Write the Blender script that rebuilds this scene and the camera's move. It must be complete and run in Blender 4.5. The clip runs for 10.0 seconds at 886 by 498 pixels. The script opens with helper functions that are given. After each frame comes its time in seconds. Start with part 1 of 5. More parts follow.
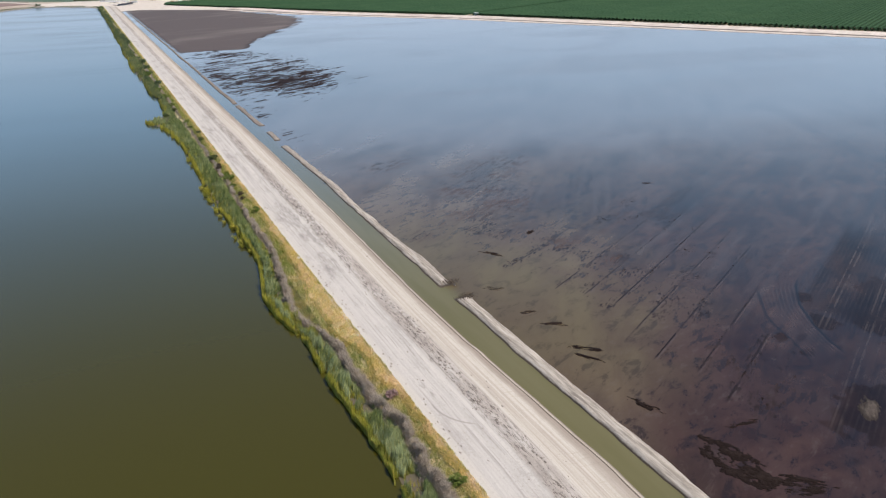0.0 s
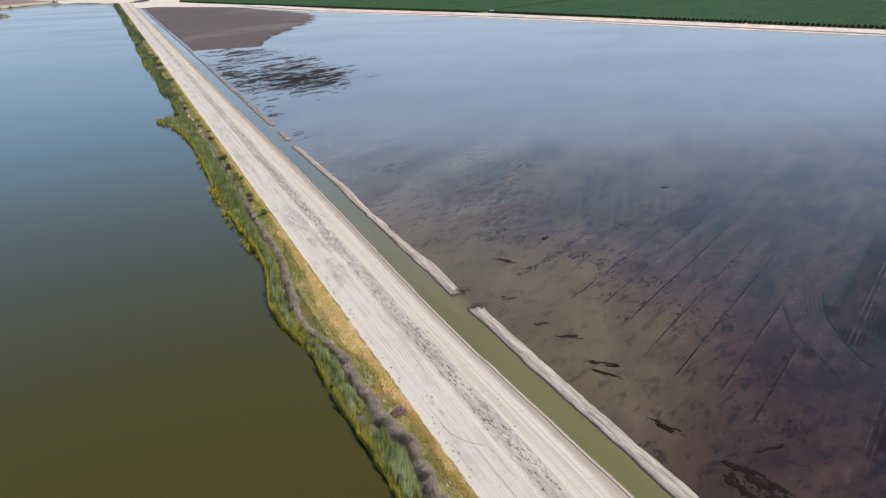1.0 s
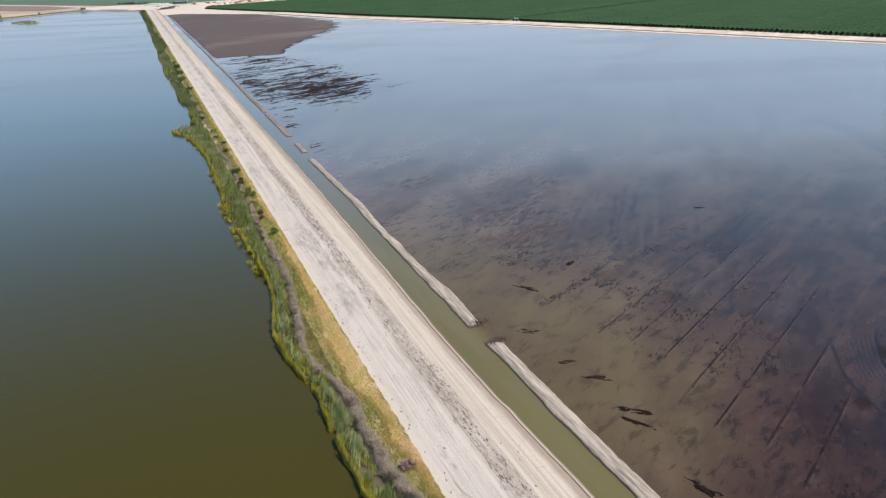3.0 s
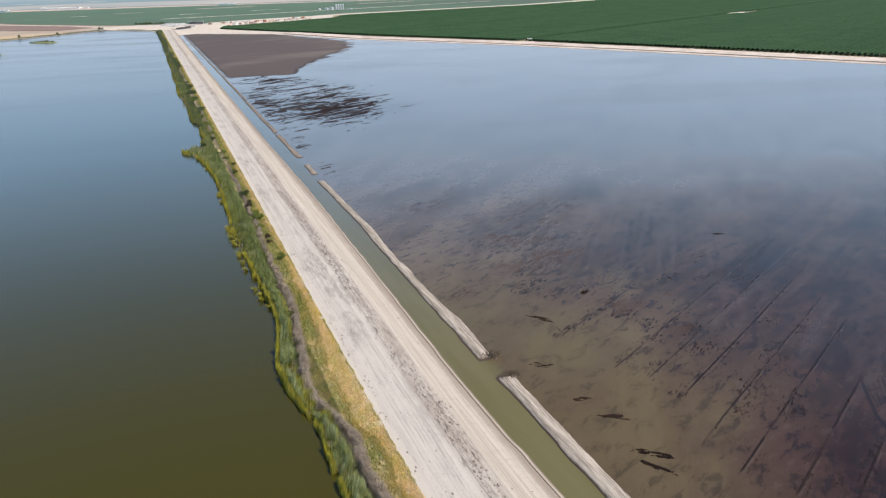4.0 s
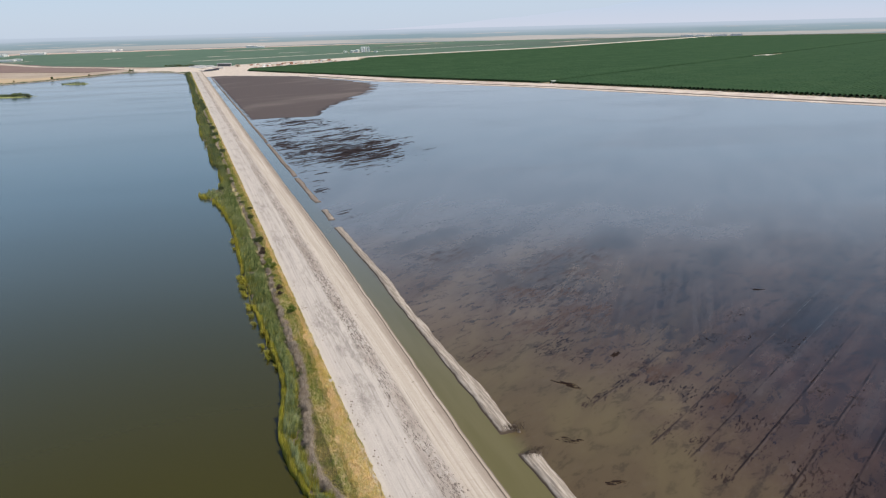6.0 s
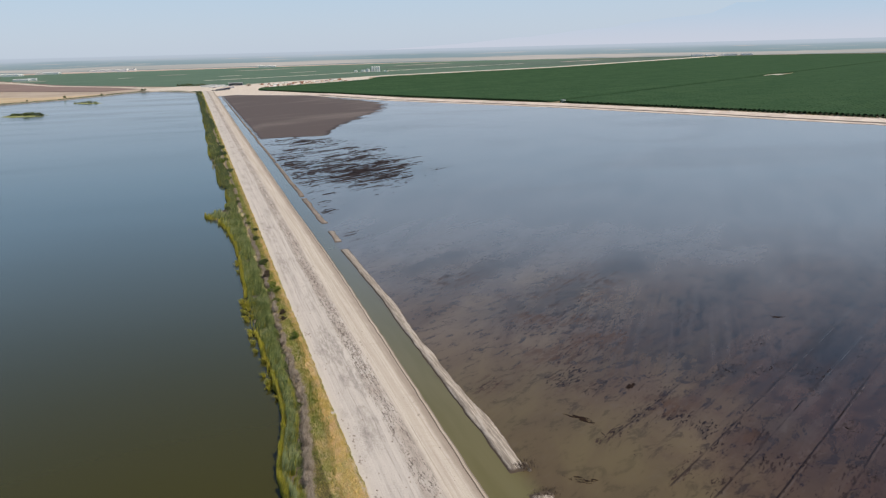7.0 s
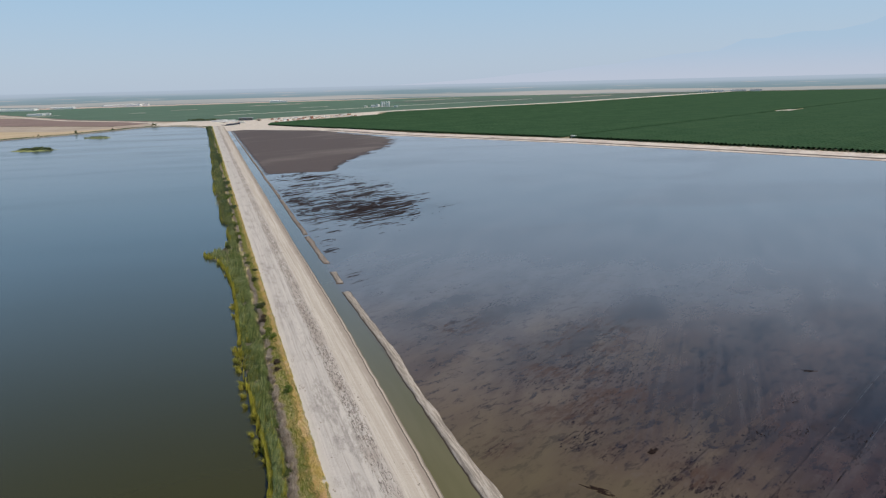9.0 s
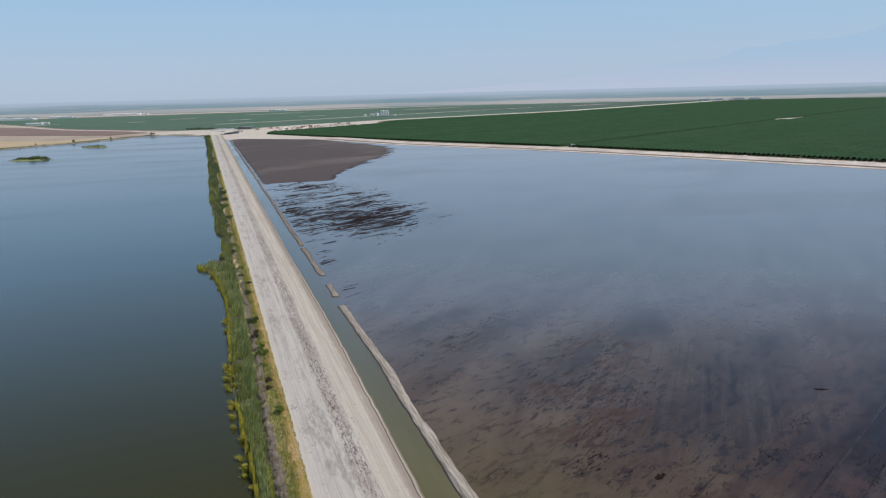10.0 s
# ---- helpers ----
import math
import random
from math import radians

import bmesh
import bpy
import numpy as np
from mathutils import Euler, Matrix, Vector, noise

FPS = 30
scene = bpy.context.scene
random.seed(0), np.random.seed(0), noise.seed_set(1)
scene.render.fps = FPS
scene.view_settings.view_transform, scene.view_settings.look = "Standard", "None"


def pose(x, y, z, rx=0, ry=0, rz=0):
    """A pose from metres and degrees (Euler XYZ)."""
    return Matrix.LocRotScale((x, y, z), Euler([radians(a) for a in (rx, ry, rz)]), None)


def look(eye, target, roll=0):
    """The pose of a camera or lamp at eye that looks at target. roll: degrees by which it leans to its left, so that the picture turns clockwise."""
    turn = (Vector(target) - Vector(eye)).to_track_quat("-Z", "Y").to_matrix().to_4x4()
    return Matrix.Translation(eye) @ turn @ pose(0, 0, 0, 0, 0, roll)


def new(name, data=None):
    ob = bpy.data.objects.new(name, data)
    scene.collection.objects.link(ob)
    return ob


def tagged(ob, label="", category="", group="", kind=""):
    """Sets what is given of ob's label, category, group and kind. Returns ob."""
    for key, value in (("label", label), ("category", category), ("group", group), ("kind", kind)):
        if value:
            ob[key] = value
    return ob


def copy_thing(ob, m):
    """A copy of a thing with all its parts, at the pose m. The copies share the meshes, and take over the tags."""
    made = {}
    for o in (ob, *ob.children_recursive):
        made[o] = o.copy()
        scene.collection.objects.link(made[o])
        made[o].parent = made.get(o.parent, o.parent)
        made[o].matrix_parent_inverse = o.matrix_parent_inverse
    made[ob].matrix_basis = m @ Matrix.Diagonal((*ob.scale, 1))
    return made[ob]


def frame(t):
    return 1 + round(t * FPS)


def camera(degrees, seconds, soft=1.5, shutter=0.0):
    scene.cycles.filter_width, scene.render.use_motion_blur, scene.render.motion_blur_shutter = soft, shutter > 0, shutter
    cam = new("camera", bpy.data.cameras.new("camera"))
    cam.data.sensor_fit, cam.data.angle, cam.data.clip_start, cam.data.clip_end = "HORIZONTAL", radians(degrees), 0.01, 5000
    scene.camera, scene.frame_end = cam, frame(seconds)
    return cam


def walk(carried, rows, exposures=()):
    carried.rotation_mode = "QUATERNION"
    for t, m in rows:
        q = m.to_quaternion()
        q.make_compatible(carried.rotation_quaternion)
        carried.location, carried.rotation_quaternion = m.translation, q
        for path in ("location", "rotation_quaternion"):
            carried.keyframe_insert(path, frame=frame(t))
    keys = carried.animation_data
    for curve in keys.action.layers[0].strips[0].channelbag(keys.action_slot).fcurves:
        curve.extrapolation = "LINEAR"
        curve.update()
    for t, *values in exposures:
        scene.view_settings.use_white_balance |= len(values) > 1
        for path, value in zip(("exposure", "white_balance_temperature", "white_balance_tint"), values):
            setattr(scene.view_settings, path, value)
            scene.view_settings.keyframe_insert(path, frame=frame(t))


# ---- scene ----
cam = camera(62.31, 10.0, soft=1.25)
# seconds, x, y, z, heading, pitch, lean: a level flight beside the levee, which runs along +y
PATH = [
    (0.0, -43.57, -80.78, 80.07, -24.760, -21.666, 1.396),
    (0.5, -41.89, -77.76, 80.08, -24.214, -21.780, 1.398),
    (1.0, -40.22, -74.75, 80.08, -23.620, -21.835, 1.391),
    (1.5, -38.55, -71.75, 80.08, -23.137, -21.895, 1.400),
    (2.0, -36.89, -68.74, 80.09, -22.708, -21.938, 1.390),
    (2.5, -35.26, -65.72, 80.10, -22.273, -21.762, 1.387),
    (4.0, -30.65, -56.59, 80.12, -20.798, -19.854, 1.390),
    (4.5, -29.24, -53.51, 80.11, -20.369, -19.059, 1.397),
    (5.0, -27.84, -50.42, 80.10, -19.935, -18.244, 1.395),
    (5.5, -26.44, -47.31, 80.09, -19.463, -17.492, 1.407),
    (7.0, -22.33, -37.81, 80.00, -18.282, -15.321, 1.440),
    (7.5, -20.93, -34.55, 79.98, -17.968, -14.587, 1.435),
    (8.0, -19.52, -31.28, 79.96, -17.672, -13.850, 1.410),
    (8.5, -18.12, -27.98, 79.94, -17.560, -13.189, 1.390),
    (9.0, -16.74, -24.66, 79.93, -17.608, -12.683, 1.392),
    (9.5, -15.36, -21.34, 79.91, -17.619, -12.355, 1.409),
    (10.0, -13.99, -18.01, 79.89, -17.666, -12.029, 1.441),
]
walk(cam, [(t, pose(x, y, z, 90 + pitch, 0, head) @ pose(0, 0, 0, 0, 0, -lean)) for t, x, y, z, head, pitch, lean in PATH],
     [(0.0, 0.35, 6450, 10), (2.5, 0.38, 6600, 10), (4.5, 0.32, 6600, 10), (5.5, 0.22, 6650, 10), (7.0, 0.07, 6870, 10), (8.0, 0.0, 6800, 9), (8.5, -0.06, 6700, 8), (9.0, -0.10, 6540, 8), (10.0, -0.14, 6250, 8)])

# ---- light ----
SUN_EL, SUN_AZ = 58.0, -122.0  # azimuth counted from +y towards -x
world = bpy.data.worlds.new("sky")
scene.world = world
world.use_nodes = True
wn = world.node_tree
sky = wn.nodes.new("ShaderNodeTexSky")
sky.sky_type, sky.sun_disc = "NISHITA", False
sky.sun_elevation, sky.sun_rotation = radians(SUN_EL), radians(-SUN_AZ)
sky.air_density, sky.dust_density, sky.ozone_density, sky.altitude = 1.0, 0.5, 5.5, 60
wn.links.new(sky.outputs[0], wn.nodes["Background"].inputs[0])
wn.nodes["Background"].inputs[1].default_value = 0.10
sun_data = bpy.data.lights.new("sun", "SUN")
sun_data.energy, sun_data.angle, sun_data.color = 4.0, radians(0.6), (1.0, 0.91, 0.79)
sun = new("sun", sun_data)
to_sun = Vector((-math.sin(radians(SUN_AZ)) * math.cos(radians(SUN_EL)), math.cos(radians(SUN_AZ)) * math.cos(radians(SUN_EL)), math.sin(radians(SUN_EL))))
sun.matrix_world = look(to_sun * 200, (0, 0, 0))

# ---- shared numbers ----
ROW = radians(29.3)  # the farm grid stands askew to the levee
U = np.array((math.cos(ROW), math.sin(ROW)))
V = np.array((-math.sin(ROW), math.cos(ROW)))
DRILL_V = (45.8, 36.9, 28.4, 20.6, 12.1, 2.9, -5.4, -14.6, -22.6)  # drill lines, by their place across the rows
WHEEL_V = (-22.0, -31.9, -40.8, -50.2, -59.5)  # wheelings of the dark furrowed part


# ---- material helpers ----
class Mat:
    """A node material with short calls for the nodes used over and over."""

    def __init__(self, name, rough=0.9, spec=0.3):
        self.m = bpy.data.materials.new(name)
        self.m.use_nodes = True
        self.nt = self.m.node_tree
        self.b = self.nt.nodes["Principled BSDF"]
        self.b.inputs["Roughness"].default_value = rough
        self.b.inputs["Specular IOR Level"].default_value = spec
        self.pos = self.nt.nodes.new("ShaderNodeNewGeometry")
        self.P = self.pos.outputs["Position"]

    def put(self, socket, value):
        if isinstance(value, bpy.types.NodeSocket):
            self.nt.links.new(value, socket)
        elif isinstance(value, tuple) and len(value) == 3 and len(socket.default_value) == 4:
            socket.default_value = (*value, 1)
        else:
            socket.default_value = value

    def math(self, op, a, b=0.0, c=0.0, clamp=False):
        n = self.nt.nodes.new("ShaderNodeMath")
        n.operation, n.use_clamp = op, clamp
        for s, v in zip(n.inputs, (a, b, c)):
            self.put(s, v)
        return n.outputs[0]

    def vmul(self, vec, by):
        n = self.nt.nodes.new("ShaderNodeVectorMath")
        n.operation = "MULTIPLY"
        self.put(n.inputs[0], vec)
        n.inputs[1].default_value = by
        return n.outputs[0]

    def turned(self, angle=-ROW):
        n = self.nt.nodes.new("ShaderNodeMapping")
        n.inputs["Rotation"].default_value = (0, 0, angle)
        self.put(n.inputs["Vector"], self.P)
        return n.outputs[0]

    def noise(self, vec, scale, detail=4.0, rough=0.55, distort=0.0):
        n = self.nt.nodes.new("ShaderNodeTexNoise")
        self.put(n.inputs["Vector"], vec)
        n.inputs["Scale"].default_value, n.inputs["Detail"].default_value = scale, detail
        n.inputs["Roughness"].default_value, n.inputs["Distortion"].default_value = rough, distort
        return n.outputs["Fac"]

    def step(self, x, lo, hi, a=0.0, b=1.0):
        n = self.nt.nodes.new("ShaderNodeMapRange")
        n.interpolation_type = "SMOOTHSTEP"
        for s, v in zip(n.inputs, (x, lo, hi, a, b)):
            self.put(s, v)
        return n.outputs[0]

    def mix(self, f, a, b):
        n = self.nt.nodes.new("ShaderNodeMix")
        n.data_type = "RGBA"
        self.put(n.inputs[0], f)
        self.put(n.inputs[6], a)
        self.put(n.inputs[7], b)
        return n.outputs[2]

    def axes(self, vec=None):
        n = self.nt.nodes.new("ShaderNodeSeparateXYZ")
        self.put(n.inputs[0], self.P if vec is None else vec)
        return n.outputs

    def bump(self, height, strength=0.4, dist=0.1):
        n = self.nt.nodes.new("ShaderNodeBump")
        n.inputs["Strength"].default_value, n.inputs["Distance"].default_value = strength, dist
        self.put(n.inputs["Height"], height)
        self.put(self.b.inputs["Normal"], n.outputs[0])

    def colour(self, value):
        self.put(self.b.inputs["Base Color"], value)
        return self

    def layer(self, name):
        n = self.nt.nodes.new("ShaderNodeAttribute")
        n.attribute_name = name
        return n.outputs["Color"]

    def rgb(self, colour):
        n = self.nt.nodes.new("ShaderNodeSeparateColor")
        self.put(n.inputs[0], colour)
        return n.outputs[:3]

    def island(self):
        return self.pos.outputs["Random Per Island"]

    def translucent(self, value, share=0.45):
        """Thin living matter: part of the light goes through."""
        self.colour(value)
        t = self.nt.nodes.new("ShaderNodeBsdfTranslucent")
        self.put(t.inputs[0], value)
        mixed = self.nt.nodes.new("ShaderNodeMixShader")
        mixed.inputs[0].default_value = share
        self.nt.links.new(self.b.outputs[0], mixed.inputs[1])
        self.nt.links.new(t.outputs[0], mixed.inputs[2])
        self.nt.links.new(mixed.outputs[0], self.nt.nodes["Material Output"].inputs[0])
        return self.m


def plain(name, a, b, scale=0.6, rough=0.85, relief=0.0):
    """A surface between two colours, with a coarse and a fine variation."""
    k = Mat(name, rough)
    f = k.math("ADD", k.math("MULTIPLY", k.noise(k.P, scale, 5), 0.6), k.math("MULTIPLY", k.noise(k.P, scale * 9, 3), 0.4))
    k.colour(k.mix(k.step(f, 0.35, 0.65), a, b))
    if relief:
        k.bump(f, relief, 0.1)
    return k.m


def leaves(name, a, b, c, scale=0.15, rough=0.65):
    """Foliage: each blade or leaf takes its own shade, and patches differ."""
    k = Mat(name, rough, 0.05)
    patch = k.step(k.noise(k.P, scale, 4), 0.35, 0.65)
    k.colour(k.mix(k.math("MULTIPLY", k.island(), 0.55), k.mix(patch, a, b), c))
    return k.m


def leafy(name, a, b, c, scale=0.15):
    """Leaves and reeds: like leaves(), and light shines through them."""
    k = Mat(name, 0.6, 0.25)
    patch = k.step(k.noise(k.P, scale, 4), 0.35, 0.65)
    return k.translucent(k.mix(k.math("MULTIPLY", k.island(), 0.55), k.mix(patch, a, b), c))


# ---- materials ----
def lake_material():
    k = Mat("murky_lake_water", 0.12, 0.5)
    k.b.inputs["IOR"].default_value = 1.34
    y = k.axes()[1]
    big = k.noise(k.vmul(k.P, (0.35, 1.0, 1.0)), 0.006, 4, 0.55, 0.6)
    # murky olive; darkening, then blueing along y paints in how much sky it mirrors
    near_olive = k.mix(k.step(k.math("ADD", y, k.math("MULTIPLY", big, 60)), 60.0, 230.0), (0.044, 0.039, 0.004), k.mix(k.step(big, 0.35, 0.7), (0.028, 0.028, 0.006), (0.034, 0.033, 0.008)))
    mirrored_blue = k.mix(k.step(big, 0.35, 0.7), (0.026, 0.044, 0.056), (0.034, 0.054, 0.068))
    k.colour(k.mix(k.step(k.math("ADD", y, k.math("MULTIPLY", big, 120)), 180.0, 470.0), near_olive, mirrored_blue))
    wind = k.step(k.noise(k.vmul(k.P, (0.25, 1.0, 1.0)), 0.012, 3, 0.5, 0.8), 0.4, 0.7)
    k.put(k.b.inputs["Roughness"], k.math("ADD", 0.11, k.math("MULTIPLY", wind, 0.05)))
    k.bump(k.noise(k.P, 0.9, 3), 0.09, 0.06)
    return k.m


def flood_material():
    """Shallow, turbid flood water over a dark ploughed field; olive in the canal, tan where it spills through the breach.
    The layers bed_soil and bed_rows of the sheet say what lies on the drowned field: clods, drill lines, rusty stubble, pale lines in the clear pool; black soil, furrows, a turning track."""
    k = Mat("turbid_flood_water", 0.12, 0.5)
    k.b.inputs["IOR"].default_value = 1.34
    x, y, _ = k.axes()
    r = k.turned()
    v = k.axes(r)[1]
    soil_at = k.layer("bed_soil")
    clods, lined, rust = k.rgb(soil_at)
    rows_at = k.layer("bed_rows")
    black, furrowed, arc = k.rgb(rows_at)
    in_arc = rows_at.node.outputs["Alpha"]
    drawn = soil_at.node.outputs["Alpha"]
    centred = lambda n, by: k.math("MULTIPLY", k.math("SUBTRACT", n, 0.5), by)
    warp = k.noise(k.P, 0.022, 5, 0.6, 0.4)
    mid = k.noise(k.vmul(r, (0.6, 1.0, 1)), 0.07, 6, 0.6, 0.5)
    smoke = k.noise(k.vmul(k.turned(radians(-50)), (0.30, 1.0, 1)), 0.045, 6, 0.58, 1.2)
    shaft = k.noise(k.vmul(r, (0.012, 0.16, 1)), 1.0, 5, 0.62, 0.25)
    speck = k.noise(k.vmul(k.turned(radians(-36)), (0.34, 1.0, 1)), 1.2, 5, 0.66, 0.15)
    fine = k.noise(k.vmul(r, (0.35, 1.0, 1)), 2.4, 3, 0.65)
    # silt near the breach, purple-brown soil beyond, paler turbid water farther out, then painted sky reflection
    away = k.math("ADD", x, k.math("ADD", k.math("MULTIPLY", y, -0.22), centred(warp, 80)))
    away = k.math("ADD", away, k.step(y, 50.0, -10.0, 0.0, 48.0))
    f = k.step(k.math("ADD", away, centred(mid, 34)), 34.0, 98.0)
    soil = k.mix(k.step(mid, 0.36, 0.66), (0.022, 0.0105, 0.0085), (0.050, 0.0265, 0.0190))
    soil = k.mix(k.step(smoke, 0.44, 0.74, 0.0, 0.5), soil, (0.058, 0.040, 0.0345))
    silt = k.mix(k.step(smoke, 0.32, 0.70), (0.076, 0.050, 0.030), (0.112, 0.080, 0.047))
    silt = k.mix(k.step(mid, 0.52, 0.74, 0, 0.5), silt, (0.046, 0.032, 0.024))
    field = k.mix(f, silt, soil)
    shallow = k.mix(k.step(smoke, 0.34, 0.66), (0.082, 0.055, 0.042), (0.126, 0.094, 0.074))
    # blue-grey of the mirrored sky, put into the base colour of the far water
    mirrored_flood = k.mix(k.step(smoke, 0.3, 0.7), (0.094, 0.093, 0.104), (0.122, 0.120, 0.132))
    outer_flood = k.mix(k.step(k.math("ADD", k.math("ADD", y, k.math("MULTIPLY", x, 0.36)), centred(warp, 150)), 125.0, 320.0), shallow, mirrored_flood)
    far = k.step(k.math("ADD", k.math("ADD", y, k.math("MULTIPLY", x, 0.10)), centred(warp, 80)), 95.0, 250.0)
    field = k.mix(far, field, outer_flood)
    # mottled bottom: crumbs of soil and drifts of silt, from a stride to a hand's breadth
    grain = k.noise(k.vmul(r, (0.45, 1.0, 1)), 0.32, 7, 0.72, 0.4)
    field = k.mix(k.math("MULTIPLY", k.step(grain, 0.49, 0.37), k.step(k.math("ADD", y, k.math("MULTIPLY", x, 0.3)), 280.0, 140.0, 0.15, 0.72)), field, (0.014, 0.0095, 0.009))
    field = k.mix(k.math("MULTIPLY", k.step(grain, 0.54, 0.70), k.step(k.math("ADD", y, k.math("MULTIPLY", x, 0.3)), 260.0, 110.0, 0.05, 0.30)), field, (0.105, 0.082, 0.068))
    # bands of clearer and cloudier water lie along the old rows
    lane = k.math("MULTIPLY", k.step(x, 62.0, 105.0), k.step(k.math("ADD", y, k.math("MULTIPLY", x, 0.3)), 250.0, 120.0))
    field = k.mix(k.math("MULTIPLY", k.step(shaft, 0.50, 0.70), k.math("MULTIPLY", lane, 0.30)), field, (0.090, 0.077, 0.076))
    field = k.mix(k.math("MULTIPLY", k.step(shaft, 0.50, 0.34), k.math("MULTIPLY", lane, 0.60)), field, (0.021, 0.0155, 0.0165))
    # faint pale rills cross the rows
    rill = k.noise(k.vmul(k.turned(radians(-52)), (0.02, 0.55, 1)), 1.0, 4, 0.6, 0.15)
    rilled = k.math("MULTIPLY", k.math("MULTIPLY", k.step(x, 58.0, 80.0), k.step(x, 146.0, 122.0)), k.math("MULTIPLY", k.step(y, 98.0, 114.0), k.step(y, 182.0, 155.0)))
    field = k.mix(k.math("MULTIPLY", rilled, k.step(rill, 0.50, 0.66, 0.0, 0.32)), field, (0.085, 0.072, 0.072))
    field = k.mix(k.math("MULTIPLY", rilled, k.step(rill, 0.48, 0.34, 0.0, 0.40)), field, (0.016, 0.011, 0.012))
    plume = k.math("MULTIPLY", k.step(k.math("ADD", x, k.math("ADD", centred(warp, 60), centred(mid, 26))), 76.0, 46.0), k.math("MULTIPLY", k.step(y, 150.0, 90.0), k.step(y, 5.0, 45.0)))
    field = k.mix(k.math("MULTIPLY", plume, k.step(smoke, 0.25, 0.7, 0.30, 0.72)), field, (0.104, 0.083, 0.037))
    field = k.mix(k.math("MULTIPLY", black, k.step(mid, 0.30, 0.62, 0.92, 0.55)), field, (0.009, 0.0080, 0.0105))
    # rusty stubble under the surface, in dabs
    tuft = k.noise(k.vmul(k.turned(radians(-35)), (0.26, 1.0, 1)), 0.62, 6, 0.68, 0.2)
    dab = k.step(k.math("ADD", tuft, centred(mid, 0.45)), 0.50, 0.60)
    field = k.mix(k.math("MULTIPLY", rust, k.math("ADD", 0.16, k.math("MULTIPLY", dab, 0.74))), field, k.mix(k.step(mid, 0.40, 0.62), (0.020, 0.0135, 0.0125), (0.058, 0.032, 0.019)))
    # drill lines: thin dark furrows with a pale lip; wheelings: pale pairs; furrows; the turning track
    vw = k.math("ADD", v, centred(warp, 0.9))
    gap = lip = None
    for at in DRILL_V:
        d = k.math("SUBTRACT", vw, at)
        g, h = k.math("ABSOLUTE", d), k.math("ABSOLUTE", k.math("ADD", d, 0.50))
        gap, lip = (g, h) if gap is None else (k.math("MINIMUM", gap, g), k.math("MINIMUM", lip, h))
    wheel = None
    for at in WHEEL_V:
        g = k.math("ABSOLUTE", k.math("SUBTRACT", k.math("ABSOLUTE", k.math("SUBTRACT", vw, at)), 0.62))
        wheel = g if wheel is None else k.math("MINIMUM", wheel, g)
    along = k.noise(k.vmul(r, (0.10, 0.11, 1)), 1.0, 4, 0.7)
    stripe = k.step(k.math("SINE", k.math("MULTIPLY", vw, 2 * math.pi / 1.05)), 0.1, 0.9)
    field = k.mix(k.math("MULTIPLY", k.math("MULTIPLY", stripe, furrowed), k.step(along, 0.38, 0.62, 0.03, 0.30)), field, (0.048, 0.037, 0.035))
    field = k.mix(k.math("MULTIPLY", k.step(wheel, 0.30, 0.10), k.math("MULTIPLY", furrowed, k.step(along, 0.38, 0.60, 0.06, 0.42))), field, (0.088, 0.070, 0.064))
    ring = k.step(k.math("SINE", k.math("MULTIPLY", arc, 2 * math.pi * 9.0)), -0.1, 0.8)
    field = k.mix(k.math("MULTIPLY", in_arc, k.math("MULTIPLY", ring, k.step(along, 0.38, 0.62, 0.06, 0.34))), field, (0.058, 0.045, 0.042))
    rim = k.math("MULTIPLY", in_arc, k.math("MAXIMUM", k.step(arc, 0.955, 0.985), k.step(arc, 0.05, 0.02, 0.0, 0.7)))
    field = k.mix(rim, field, (0.008, 0.006, 0.006))
    field = k.mix(k.math("MULTIPLY", k.step(lip, 0.24, 0.05), k.math("MULTIPLY", lined, k.step(along, 0.42, 0.62, 0.0, 0.38))), field, (0.098, 0.076, 0.068))
    pale = k.math("MULTIPLY", k.math("MAXIMUM", k.step(lip, 0.22, 0.05), k.step(gap, 0.22, 0.05, 0.0, 0.6)), k.math("MULTIPLY", drawn, k.step(along, 0.40, 0.60, 0.05, 0.75)))
    field = k.mix(pale, field, (0.060, 0.060, 0.068))
    cut_line = k.math("MULTIPLY", k.step(k.math("ADD", gap, centred(fine, 0.30)), 0.30, 0.08), k.math("MULTIPLY", lined, k.step(along, 0.36, 0.54, 0.25, 0.95)))
    field = k.mix(cut_line, field, (0.013, 0.009, 0.0085))
    # crumbs and clumps where the soil lies just under or above the surface; they do not mirror the sky
    crumb = k.step(k.math("ADD", k.math("ADD", speck, centred(fine, 0.22)), k.math("MULTIPLY", clods, 0.15)), 0.64, 0.74)
    crumb = k.math("MULTIPLY", crumb, k.step(clods, 0.05, 0.35))
    field = k.mix(k.math("MULTIPLY", crumb, k.step(y, 112.0, 160.0, 0.9, 0.7)), field, k.mix(k.step(mid, 0.42, 0.62), (0.013, 0.0085, 0.0075), (0.030, 0.018, 0.0125)))
    broken = k.math("MAXIMUM", k.math("MULTIPLY", crumb, k.step(y, 112.0, 160.0, 0.65, 0.5)), k.math("MAXIMUM", k.math("MULTIPLY", cut_line, 0.8), k.math("MAXIMUM", k.math("MULTIPLY", k.math("MULTIPLY", rust, dab), 0.75), k.step(black, 0.55, 1.0, 0.0, 0.85))))
    edge = k.step(k.math("ADD", x, centred(warp, 7)), 28.0, 32.5)
    k.put(k.b.inputs["Specular IOR Level"], k.math("SUBTRACT", 0.5, k.math("MULTIPLY", k.math("MULTIPLY", broken, edge), 0.42)))
